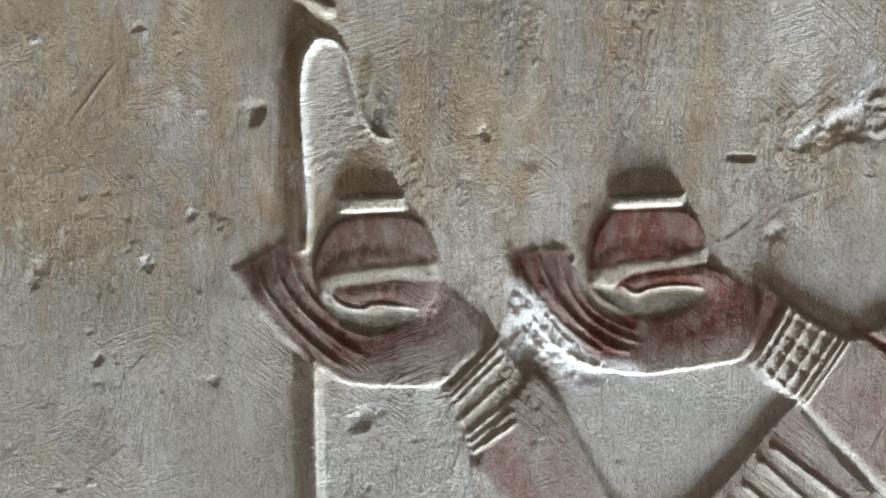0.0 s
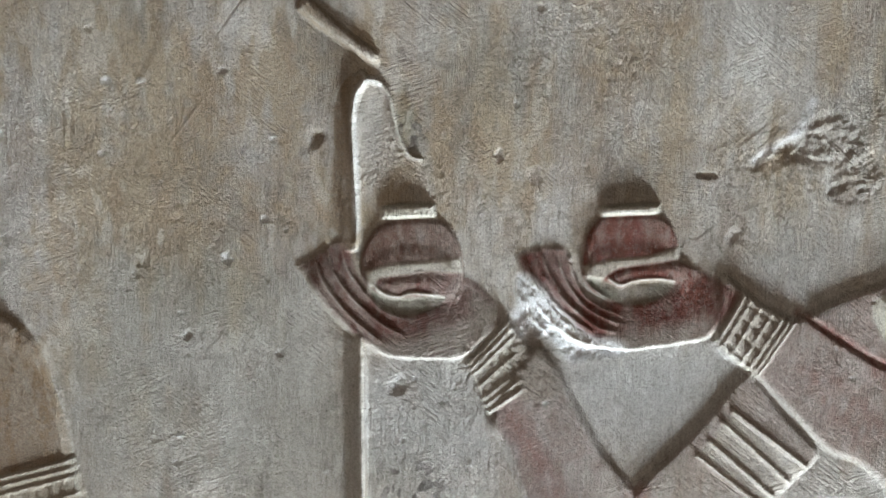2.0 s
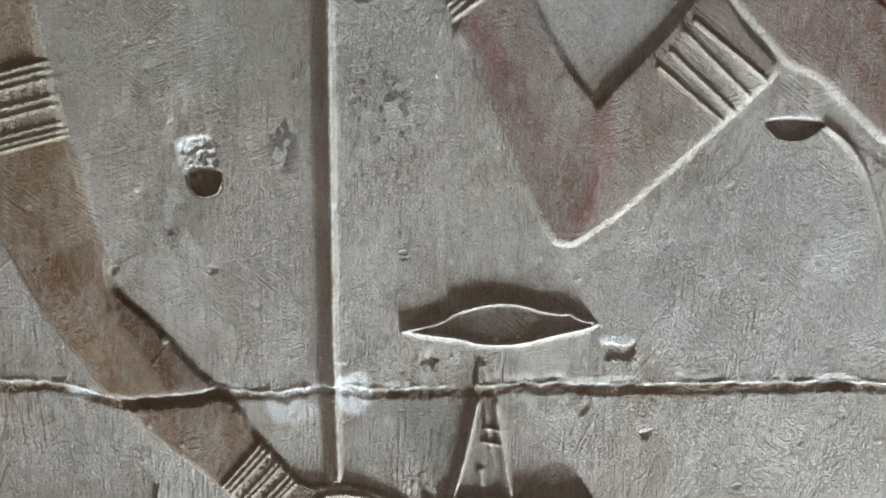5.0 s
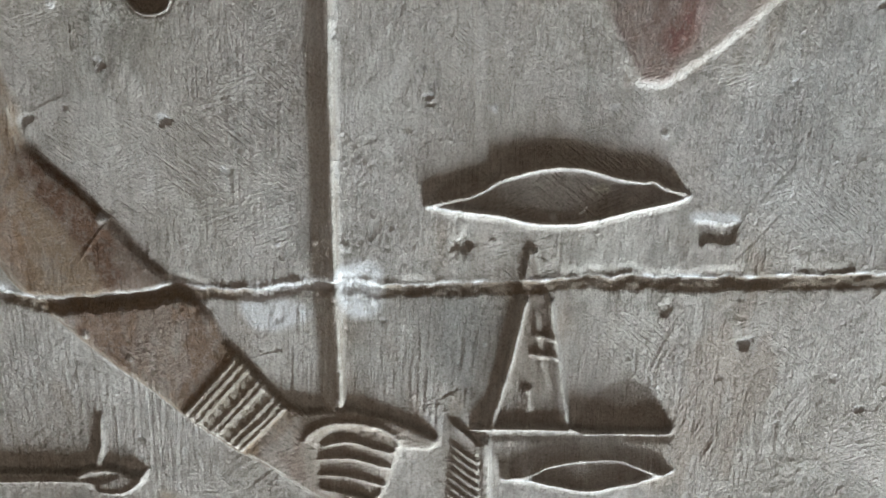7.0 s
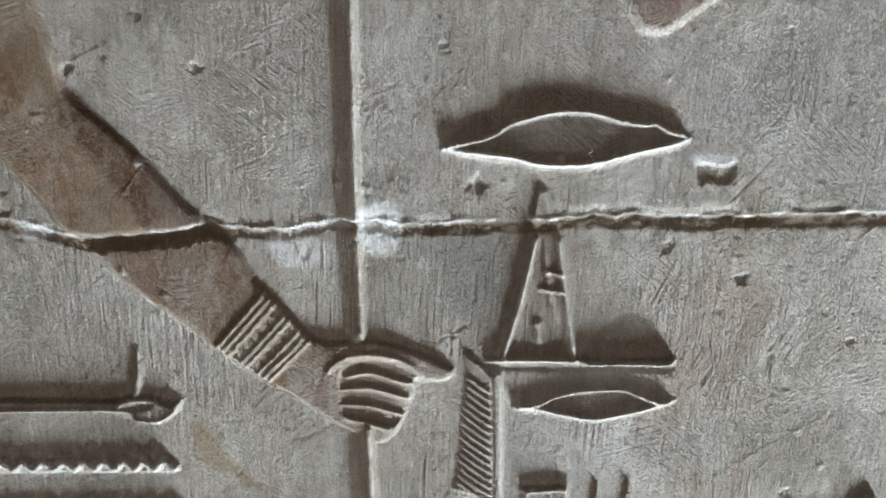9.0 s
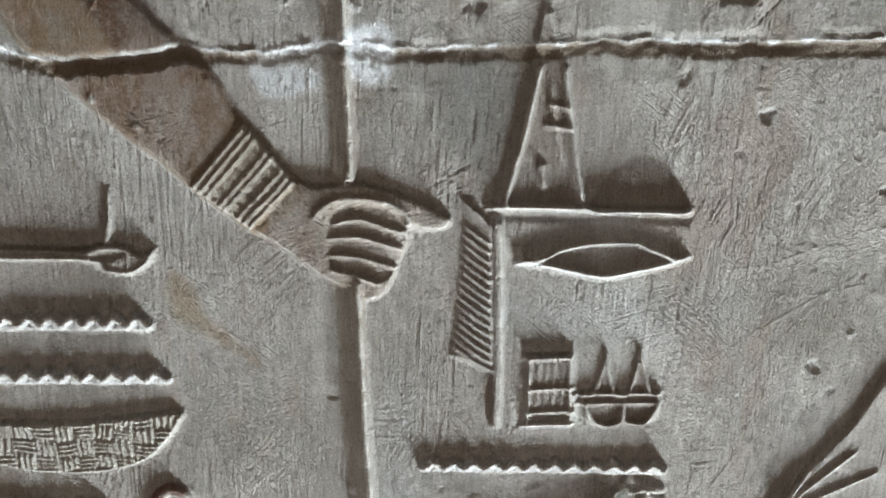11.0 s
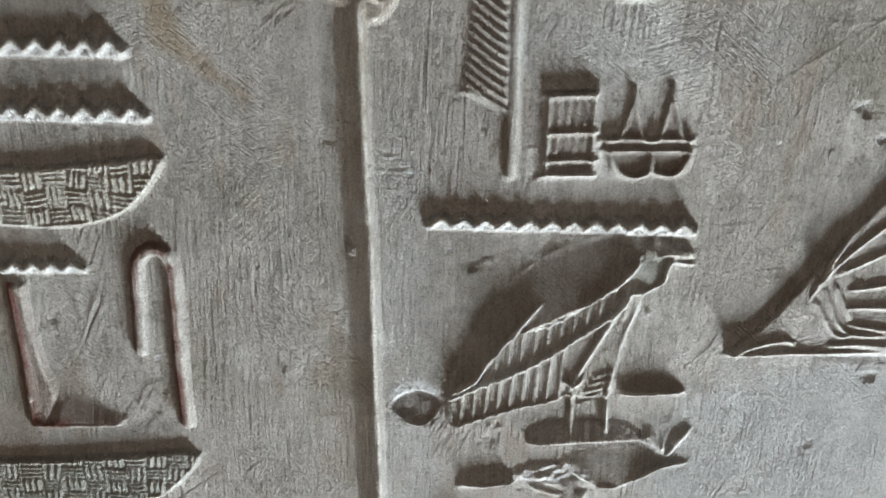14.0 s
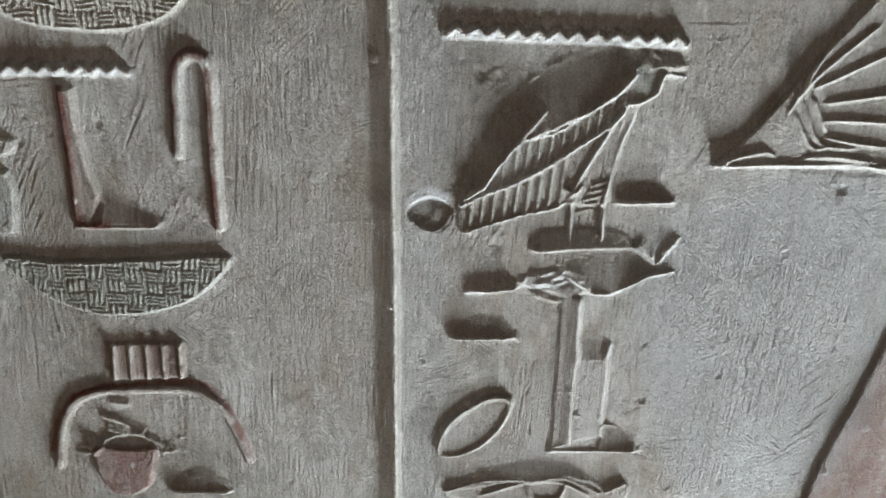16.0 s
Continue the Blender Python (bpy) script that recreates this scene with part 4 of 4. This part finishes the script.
raise_(GARMENT, 5.0, 5.0, 1.5, 30)
paint(GARMENT, RED, 0.6, 3)

# ---- paint worn through to the stone, in flakes and brushed streaks
worn = smooth(-1.7, 0.5, 0.75 * field(5, 9, 0.8, 71) + 0.75 * field(24, 40, 1.0, 72))
pigment[..., 3] *= np.where(owner < 2, 1.0, 0.72 + 0.28 * worn)
stain = np.clip(0.55 + 0.42 * field(9, 90, 0.8, 73) + 0.40 * field(45, 60, 1.0, 74) + 0.22 * field(6, 8, 0.8, 75), 0, 1.5)
pigment[..., 3] = np.where(owner < 2, np.clip(pigment[..., 3] * stain * 1.15, 0, 0.85), pigment[..., 3])
# brown drips and grey weathering over the bare ground
for tone, grain, cover in (((0.27, 0.185, 0.115), 0.8 * field(10, 28, 0.8, 76) + 0.9 * field(50, 90, 1.0, 77) + 0.8 * smooth(1900, 2250, zgrid) - 0.6, 0.28),
                           ((0.22, 0.22, 0.20), 0.8 * field(5, 8, 0.7, 78) + 0.9 * field(55, 70, 1.0, 79) - 0.5, 0.34),
                           ((0.66, 0.67, 0.65), 0.8 * field(6, 14, 0.7, 80) + 0.9 * field(40, 70, 1.0, 81) - 0.5, 0.38)):
    a = (cover * smooth(0.1, 1.6, grain) * np.where(owner < 2, 1.0, 0.35))[..., None]
    pigment[..., :3] = (pigment[..., :3] * pigment[..., 3:] * (1 - a) + np.array(tone) * a) / np.maximum(pigment[..., 3:] * (1 - a) + a, 1e-6)
    pigment[..., 3:] = pigment[..., 3:] * (1 - a) + a


# ---- the ground's own unevenness under all of it, and the marks of the tools that dressed it
def strokes(angle, seed, long=13.0, wide=1.5):
    """Tool marks that run at an angle (degrees from the horizontal), zero mean and unit spread."""
    g = np.random.default_rng(seed).standard_normal((NZ, NX))
    fx, fz = np.fft.fftfreq(NX, STEP)[None, :], np.fft.fftfreq(NZ, STEP)[:, None]
    c, s = math.cos(math.radians(angle)), math.sin(math.radians(angle))
    fu, fv = fx * c + fz * s, fz * c - fx * s
    out = np.fft.ifft2(np.fft.fft2(g) * np.exp(-4 * ((fu * long) ** 2 + (fv * wide) ** 2)) * (1 - np.exp(-4 * (fv * 7) ** 2))).real
    out = np.sign(out) * np.abs(out / out.std()) ** 1.35
    return out / out.std()


relief = soften(0.95)
marks, weight = np.zeros((NZ, NX)), np.zeros((NZ, NX))
for k, (angle, bias) in enumerate(((89, 1.0), (96, 0.6), (66, 0.25), (42, -0.1), (128, -0.4), (4, -0.25))):
    w = np.exp(9.0 * (bias + 0.7 * field(38, 50, 1.0, 100 + k)))
    marks += w * strokes(angle, 120 + k, 16.0 + 8.0 * (k < 2), 1.2) * (1.0 if k < 2 else 0.7)
    weight += w
marks /= weight
rough = np.clip(0.75 + 0.35 * field(45, 60, 1.0, 130), 0.25, 1.6) * np.where(owner < 2, 1.0, 0.55)
relief += rough * ((0.075 + 0.125 * smooth(2000, 1500, zgrid)) * marks + 0.055 * field(1.8, 1.8, 0.7, 131))
relief += 0.7 * field(160, 220, 1.0, 1) + 0.22 * field(26, 40, 1.0, 2) + 0.07 * field(7, 9, 0.7, 5)
# pits and crumbs, in loose swarms
swarm = field(35, 45, 1.0, 140)
relief -= 0.55 * smooth(2.5, 3.5, field(2.6, 2.6, 0.9, 141) + 0.55 * swarm)
relief += 0.6 * smooth(2.4, 3.4, field(2.8, 2.4, 0.9, 142) + 0.55 * swarm)
relief -= 0.7 * smooth(2.5, 3.6, field(5, 4, 0.8, 143) + 0.4 * field(80, 80, 1.0, 144))

# ---- the joint between the two courses, chipped along its upper lip
JOINT = curve([(-409, 1634), (-358, 1628), (-334, 1619), (-312, 1617), (-273, 1617), (-238, 1622), (-213, 1629), (-185, 1625), (-150, 1625), (-121, 1632), (-88, 1634), (-44, 1631), (5, 1632), (50, 1635), (90, 1639), (135, 1640), (171, 1640), (216, 1641), (261, 1643), (306, 1646), (337, 1646), (397, 1648)], False, 4)
centre = np.interp(XS, JOINT[:, 0], JOINT[:, 1]) + 0.55 * field(22, 22, 1.0, 11)[40] + 0.6 * field(5, 5, 1.0, 12)[40]
below = centre - 9.5 - 1.6 * np.clip(field(30, 30, 1.0, 13)[40], -1, 1) - 0.5 * field(5, 5, 1.0, 14)[80]
gap = smooth(1.2, -1.0, zgrid - centre[None, :]) * smooth(-2.5, 3.5, zgrid - below[None, :])
chip = np.clip(field(18, 12, 1.0, 15), 0, 2) * smooth(10, 0, np.abs(zgrid - centre[None, :] - 2)) * 1.5
relief -= chip
relief += 1.1 * smooth(4.5, 0.5, np.abs(zgrid - centre[None, :] - 1.5)) * np.clip(0.5 + 0.5 * field(9, 9, 0.9, 18), 0, 1.4)
relief -= gap * (1.3 + 0.25 * np.clip(relief, 0, 8) - 0.3 * field(6, 4, 0.8, 17))
lip = smooth(5.0, 0.8, np.abs(zgrid - centre[None, :] - 0.6)) * np.clip(0.55 + 0.35 * field(10, 10, 1.0, 16), 0, 1)
mixin = lip[..., None]
pigment[..., :3] = pigment[..., :3] * (1 - mixin) + np.array(CHALK_AND_LIT) * mixin
pigment[..., 3] = np.maximum(pigment[..., 3] * (1 - lip), lip)
paint((np.s_[0:NZ, 0:NX], np.where(gap > 0.3, -2.0, 3.0)), (0.24, 0.18, 0.12), 0.6, 1)
owner[(owner < 2) & (zgrid < below[None, :] + 4)] = 1


# ---- wear: holes, chips, pits, soot, fresh breaks
def pit(at, r, deep, chalk=0.0):
    a = np.linspace(0, 2 * math.pi, 11)[:-1]
    rr = 0.85 * r * (0.6 + 0.8 * rng.random(10))
    shape = area(np.stack([at[0] + rr * np.cos(a), at[1] + rr * np.sin(a)], 1), True, 8)
    add(shape, -0.65 * deep, max(1.5, r * 0.5))
    if chalk:
        paint(shape, CHALK_AND_LIT, chalk, 2)
    return shape


HOLE = area([(-233, 1857), (-206, 1856), (-201, 1843), (-206, 1831), (-222, 1828), (-234, 1839)])
slope(HOLE, 6.0, 1.0, 16, True)
add(HOLE, -6.5, 3)
# shade in the hole, painted brown
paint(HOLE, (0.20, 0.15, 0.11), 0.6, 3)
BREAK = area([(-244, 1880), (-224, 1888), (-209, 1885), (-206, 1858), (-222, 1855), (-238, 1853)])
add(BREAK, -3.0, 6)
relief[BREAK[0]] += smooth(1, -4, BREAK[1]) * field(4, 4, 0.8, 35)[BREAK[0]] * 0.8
paint(BREAK, CHALK_AND_LIT, 0.9, 3)
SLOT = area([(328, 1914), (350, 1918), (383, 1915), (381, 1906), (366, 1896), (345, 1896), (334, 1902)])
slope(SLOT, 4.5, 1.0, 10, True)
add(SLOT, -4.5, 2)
# slot's shade in dark brown, then its lit upper lip in near-white
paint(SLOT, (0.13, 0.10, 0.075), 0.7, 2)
paint(band([(329, 1916), (350, 1920), (381, 1918)], 1.8), CHALK_AND_LIT, 0.7, 2)
add(area([(183, 1684), (193, 1686), (204, 1683), (215, 1686), (215, 1674), (208, 1669), (195, 1671), (188, 1668)]), -2.4, 3)
paint(area([(180, 1693), (211, 1693), (215, 1685), (183, 1685)]), CHALK_AND_LIT, 0.8, 3)
for at, r, deep, chalk in (([(5, 1665)][0], 9, 4, 0), ([(-212, 1755)][0], 5, 3, 0.6), ([(-311, 1753)][0], 5, 4, 0.3), ([(-256, 2073)][0], 5, 3.0, 0.4), ([(-138, 2257)][0], 9, 4, 0),
                           ([(-218, 2145)][0], 6, 3, 0.7), ([(-172, 2057)][0], 4, 2.5, 0.4), ([(28, 2242)][0], 6, 3, 0.3), ([(244, 2171)][0], 9, 2.5, 0.2), ([(60, 2226)][0], 10, 1.6, 0.2),
                           ([(232, 1586)][0], 6, 3, 0.2), ([(302, 1374)][0], 7, 3.2, 0.3), ([(167, 1614)][0], 7, 2.5, 0), ([(352, 1141)][0], 6, 3, 0), ([(9, 1239)][0], 8, 3.2, 0),
                           ([(70, 1261)][0], 12, 2.2, 0), ([(-335, 1179)][0], 5, 2, 0), ([(-61, 2029)][0], 9, 2.2, 0.1), ([(-104, 1339)][0], 5, 2.5, 0), ([(-118, 941)][0], 4, 2, 0.3),
                           ([(-295, 2143)][0], 7, 1.8, 0.1), ([(-300, 2131)][0], 6, 1.8, 0.1), ([(-64, 2025)][0], 8, 2.5, 0.1), ([(31, 1071)][0], 8, 2, 0), ([(233, 1587)][0], 7, 3.0, 0.2)):
    pit(at, r, deep, chalk)
# knob of plaster beside the staff, cut as a hollow with its shade painted brown
KNOB = area([(-53, 1103), (-44, 1114), (-27, 1118), (-12, 1109), (-15, 1092), (-29, 1083), (-44, 1089)])
slope(KNOB, 5.0, 1.0, 14, True)
add(KNOB, -5.0, 4)
paint(KNOB, (0.20, 0.16, 0.13), 0.6, 4)
relief[KNOB[0]] += smooth(4, -4, KNOB[1]) * field(7, 7, 0.8, 36)[KNOB[0]] * 0.8
paint(area([(-54, 1121), (-34, 1129), (-15, 1122), (-17, 1112), (-41, 1113), (-51, 1105)]), CHALK_AND_LIT, 0.7, 4)
line([(207, 2227), (216, 2226), (225, 2226)], 1.8, -2.2)
line([(117, 2239), (140, 2241), (169, 2234), (194, 2232)], 0.4, -0.1)
# broken patch before the second palm: rough chalky limestone
SCAR = area([(47, 2133), (62, 2131), (75, 2116), (90, 2099), (112, 2079), (142, 2073), (151, 2061), (125, 2056), (100, 2051), (85, 2064), (74, 2073), (51, 2073), (42, 2090), (46, 2107)])
win, d = SCAR
rough = field(7, 6, 0.7, 31)[win] * 0.55 + field(3, 3, 0.8, 32)[win] * 0.3
relief[win] += smooth(2, -8, d) * (rough - 1.0)
for f in ([(52, 2124), (67, 2103), (84, 2085), (104, 2073)], [(62, 2133), (77, 2112), (97, 2094), (116, 2082)], [(49, 2114), (61, 2094), (77, 2077)], [(72, 2133), (86, 2114), (103, 2099)]):
    line(f, 1.5, 1.0)
paint(SCAR, CHALK_AND_LIT, 0.97, 5)
paint(area([(44, 2068), (70, 2077), (92, 2047), (88, 2020), (58, 2016), (43, 2038)]), (0.26, 0.23, 0.2), 0.8, 6)
# gouged patch near the profile
GOUGE = area([(253, 2234), (268, 2252), (300, 2266), (315, 2285), (345, 2280), (359, 2262), (377, 2235), (371, 2208), (347, 2201), (327, 2207), (321, 2229), (296, 2239), (269, 2229)])
win, d = GOUGE
relief[win] += smooth(2, -6, d) * (field(9, 7, 0.8, 33)[win] * 0.6 + field(3, 3, 0.8, 34)[win] * 0.3 - 1.2)
paint(band([(258, 2239), (280, 2254), (299, 2269), (308, 2293)], 4), CHALK_AND_LIT, 0.7, 5)
# fresh plaster about the joint
for shape, c in (([(-88, 1644), (-57, 1647), (-57, 1609), (-79, 1604), (-87, 1623)], 0.85), ([(-163, 1617), (-132, 1620), (-108, 1608), (-122, 1596), (-151, 1593)], 0.6), ([(-362, 1629), (-338, 1627), (-336, 1619), (-360, 1615)], 0.8), ([(-154, 1629), (-121, 1635), (-97, 1635), (-99, 1628), (-141, 1624)], 0.7)):
    paint(area(shape), CHALK_AND_LIT, min(1.0, c + 0.2), 5)
paint(area([(-234, 1448), (-217, 1439), (-209, 1416), (-188, 1393), (-165, 1369), (-180, 1378), (-211, 1397), (-232, 1411)]), (0.30, 0.21, 0.10), 0.6, 8)
paint(area([(-26, 1619), (33, 1621), (30, 1566), (13, 1536), (-11, 1566)]), (0.17, 0.18, 0.19), 0.45, 14)
# cool grey film of old wash on parts of the ground
WASH = (0.43, 0.455, 0.47)
for shape, c in (([(-91, 2051), (-2, 2046), (24, 1989), (33, 1958), (-87, 1958)], 0.4), ([(96, 2051), (219, 2065), (250, 2051), (193, 1980), (141, 1971)], 0.5), ([(180, 1086), (252, 1142), (394, 1153), (437, 983), (397, 794), (254, 789), (184, 973)], 0.6),
                 ([(201, 2167), (257, 2147), (320, 2218), (344, 2126), (281, 2117)], 0.35), ([(240, 1812), (334, 1898), (426, 1840), (497, 1668), (291, 1664), (197, 1725)], 0.4), ([(-70, 1309), (-31, 1310), (-6, 764), (-53, 763)], 0.35), ([(35, 1441), (208, 1445), (213, 1402), (37, 1398)], 0.3)):
    paint(area(shape), WASH, c, 22)
# grey-green film, also painted in to darken ground where light falls off
paint(area([(-347, 2144), (-273, 2156), (-188, 2144), (-131, 2107), (-120, 2047), (-121, 1946), (-249, 1941), (-358, 1946)]), (0.27, 0.275, 0.245), 0.42, 40)
# soot specks
specks = smooth(0.7, 1.5, field(4, 6, 0.7, 41) + 0.7 * field(40, 60, 1.0, 42))
for shape in ([(-72, 1960), (-21, 1944), (-14, 1891), (-19, 1777), (-49, 1807), (-72, 1855)], [(-226, 1997), (-206, 1992), (-213, 1946), (-225, 1940)], [(-159, 1912), (-125, 1901), (-128, 1854), (-154, 1859)], [(-227, 1994), (-206, 1989), (-210, 1966), (-228, 1962)],
              [(-246, 2254), (-198, 2248), (-195, 2226), (-231, 2228)], [(-81, 2307), (-57, 2299), (-37, 2256), (-53, 2240), (-65, 2276)]):
    win, d = area(shape)
    s = specks[win] * smooth(12, -12, d)
    pigment[win][..., :3] = pigment[win][..., :3] * (1 - s[..., None]) + np.array(SOOT) * s[..., None]
    pigment[win][..., 3] = np.maximum(pigment[win][..., 3], s * 0.75)
# grazes over the whole ground
relief -= 0.25 * smooth(1.6, 3.0, field(3, 3, 0.8, 51) + 0.6 * field(60, 60, 1.0, 52))
BATTER = area([(59, 1038), (80, 1046), (108, 1046), (123, 1035), (110, 1027), (82, 1025), (62, 1029)])
win, d = BATTER
relief[win] += smooth(2, -5, d) * (field(5, 4, 0.8, 61)[win] * 0.9 - 1.0)
paint(BATTER, CHALK_AND_LIT, 0.5, 4)
# long stray scratches, most of them steep, some slanting across
scratch = np.random.default_rng(9)
for k in range(190):
    x, z = scratch.uniform(-500, 510), scratch.uniform(730, 2440)
    lean = scratch.choice([scratch.normal(86, 7), scratch.normal(52, 12), scratch.normal(15, 20), scratch.normal(125, 14)], p=[0.5, 0.28, 0.12, 0.10])
    long = scratch.uniform(12, 75)
    dx, dz = long * math.cos(math.radians(lean)), long * math.sin(math.radians(lean))
    line([(x, z), (x + dx * 0.5 + scratch.normal(0, 1.0), z + dz * 0.5), (x + dx, z + dz)], 0.45, scratch.choice([-1, 1]) * scratch.uniform(0.10, 0.34))
for seg in ([(215, 1379), (268, 1419), (327, 1458)], [(214, 1460), (252, 1465), (293, 1484)], [(208, 1403), (223, 1455), (234, 1500)], [(245, 1360), (275, 1405), (325, 1471)], [(270, 1438), (300, 1441), (329, 1449)],
            [(265, 1255), (298, 1320), (314, 1362)], [(190, 2204), (230, 2182), (276, 2138)], [(203, 2160), (240, 2188), (284, 2205)], [(-75, 1974), (-70, 1939), (-61, 1886)], [(-249, 2157), (-251, 2123), (-256, 2090)]):
    line(seg, 0.35, 0.22)
# crumbs and small breaks that stand off the ground
for k in range(260):
    x, z = scratch.uniform(-500, 510), 730 + 1710 * scratch.uniform(0, 1) ** 1.3
    r = scratch.uniform(1.6, 4.2)
    a = np.linspace(0, 2 * math.pi, 8)[:-1]
    rr = r * scratch.uniform(0.55, 1.4, 7)
    crumb = area(np.stack([x + rr * np.cos(a), z + rr * np.sin(a)], 1), True, 5)
    add(crumb, scratch.choice([-1, -1, 1]) * scratch.uniform(0.5, 1.3), 1.4)
    paint(crumb, CHALK_AND_LIT, scratch.uniform(0.0, 0.5), 1.5)


# ---- arrises paled: rubbed stone, and the rims' brightness under light painted in
fx, fz = np.fft.fftfreq(NX, STEP)[None, :], np.fft.fftfreq(NZ, STEP)[:, None]
sharp_edge = relief - np.fft.ifft2(np.fft.fft2(relief) * np.exp(-2 * (math.pi * 3.2) ** 2 * (fx ** 2 + fz ** 2))).real
redness = np.clip((pigment[..., 0] - pigment[..., 1]) / np.maximum(pigment[..., 0], 0.02), 0, 1) * pigment[..., 3]
rub_lit = (0.66 * (1 - 0.9 * smooth(0.2, 0.6, redness)) * smooth(0.45, 1.5, sharp_edge) * np.clip(0.75 + 0.4 * field(7, 7, 0.8, 150), 0, 1))[..., None]
pigment[..., :3] = (pigment[..., :3] * pigment[..., 3:] * (1 - rub_lit) + np.array((0.70, 0.70, 0.66)) * rub_lit) / np.maximum(pigment[..., 3:] * (1 - rub_lit) + rub_lit, 1e-6)
pigment[..., 3:] = pigment[..., 3:] * (1 - rub_lit) + rub_lit


# ---- cut the field into stones and carvings
def grid_mesh(name, who, faces_of, verts, normals, colours):
    j, i = np.nonzero(faces_of == who)
    quads = np.stack([j * NX + i, j * NX + i + 1, (j + 1) * NX + i + 1, (j + 1) * NX + i], 1)
    used, index = np.unique(quads, return_inverse=True)
    me = bpy.data.meshes.new(name)
    n = len(quads)
    me.vertices.add(len(used))
    me.vertices.foreach_set("co", verts[used].astype(np.float32).ravel())
    me.loops.add(4 * n)
    me.loops.foreach_set("vertex_index", index.astype(np.int32).ravel())
    me.polygons.add(n)
    me.polygons.foreach_set("loop_start", np.arange(0, 4 * n, 4, dtype=np.int32))
    me.polygons.foreach_set("use_smooth", np.ones(n, bool))
    layer = me.color_attributes.new("pigment", "FLOAT_COLOR", "POINT")
    layer.data.foreach_set("color", colours[used].astype(np.float32).ravel())
    me.update()
    me.validate()
    me.normals_split_custom_set_from_vertices(normals[used].astype(np.float32))
    me.materials.append(PAINTED)
    return me


gz, gx = np.gradient(relief, STEP)
normals = np.stack([-gx, -np.ones_like(gx), -gz], 2)      # the wall faces -y; heights go to -y
normals /= np.linalg.norm(normals, axis=2, keepdims=True)
normals = normals.reshape(-1, 3)
zz, xx = np.meshgrid(ZS, XS, indexing="ij")
verts = np.stack([xx, -relief, zz + LIFT], 2).reshape(-1, 3) / 1000
faces_of = owner[:-1, :-1]
wall = tagged(new("wall_north"), "tall limestone temple wall with painted raised relief", "wall", kind="structure")
made = {}
for who, (name, label, category, group, parent) in enumerate(things):
    ob = new(name, grid_mesh(name, who, faces_of, verts, normals, pigment.reshape(-1, 4)) if (faces_of == who).any() else None)
    made[who] = ob
    if parent is not None and parent in made:
        ob.parent = made[parent]
        if label:
            tagged(ob, label)
    elif who < 2:
        ob.parent = wall
    else:
        tagged(ob, label, category, group)


# ---- the rest of the hall, out of view: plain wall round the carved face, floor, the other walls and ceiling added to shape the light
def block(name, x0, x1, y0, y1, z0, z1, parent=None):
    bm = bmesh.new()
    bmesh.ops.create_cube(bm, size=1.0, matrix=Matrix.Translation(((x0 + x1) / 2, (y0 + y1) / 2, (z0 + z1) / 2)) @ Matrix.Diagonal((x1 - x0, y1 - y0, z1 - z0, 1)))
    me = bpy.data.meshes.new(name)
    bm.to_mesh(me)
    bm.free()
    me.materials.append(PLAIN)
    ob = new(name, me)
    ob.parent = parent
    return ob


LX, RX, BZ, TZ = verts[:, 0].min(), verts[:, 0].max(), verts[:, 2].min(), verts[:, 2].max()
block("stone_block", -4, LX, 0, 0.6, 0, 6, wall)
block("stone_block", RX, 4, 0, 0.6, 0, 6, wall)
block("stone_block", LX, RX, 0, 0.6, 0, BZ, wall)
block("stone_block", LX, RX, 0, 0.6, TZ, 6, wall)
block("stone_block", LX, RX, 0.05, 0.6, BZ, TZ, wall)
tagged(block("floor", -4, 4, -5, 0, -0.2, 0), "worn limestone paving of the temple hall", "floor", kind="structure")
# unseen wall; its opening is added to hold the fill lamp
south = tagged(new("wall_south"), "unseen plain wall with an opening added for the fill lamp", "wall", kind="structure")
block("stone_block", -4, -1.4, -5.5, -5, 0, 6, south)
block("stone_block", 0.6, 4, -5.5, -5, 0, 6, south)
block("lintel", -1.4, 0.6, -5.5, -5, 3.1, 6, south)
# unseen ceiling, added to shut out light from above
tagged(block("ceiling", -4.5, 4.5, -5.5, 0.6, 6, 6.4), "unseen ceiling added to keep the sky's light out", "ceiling", kind="structure")
tagged(block("ground", -30, 30, -60, -5.5, -0.2, 0), "unseen plain ground added outside the opening", "ground", kind="structure")
tagged(block("wall_west", -4.5, -4, -5.5, 0.6, 0, 6), "plain limestone wall of the hall", "wall", kind="structure")
tagged(block("wall_east", 4, 4.5, -5.5, 0.6, 0, 6), "plain limestone wall of the hall", "wall", kind="structure")
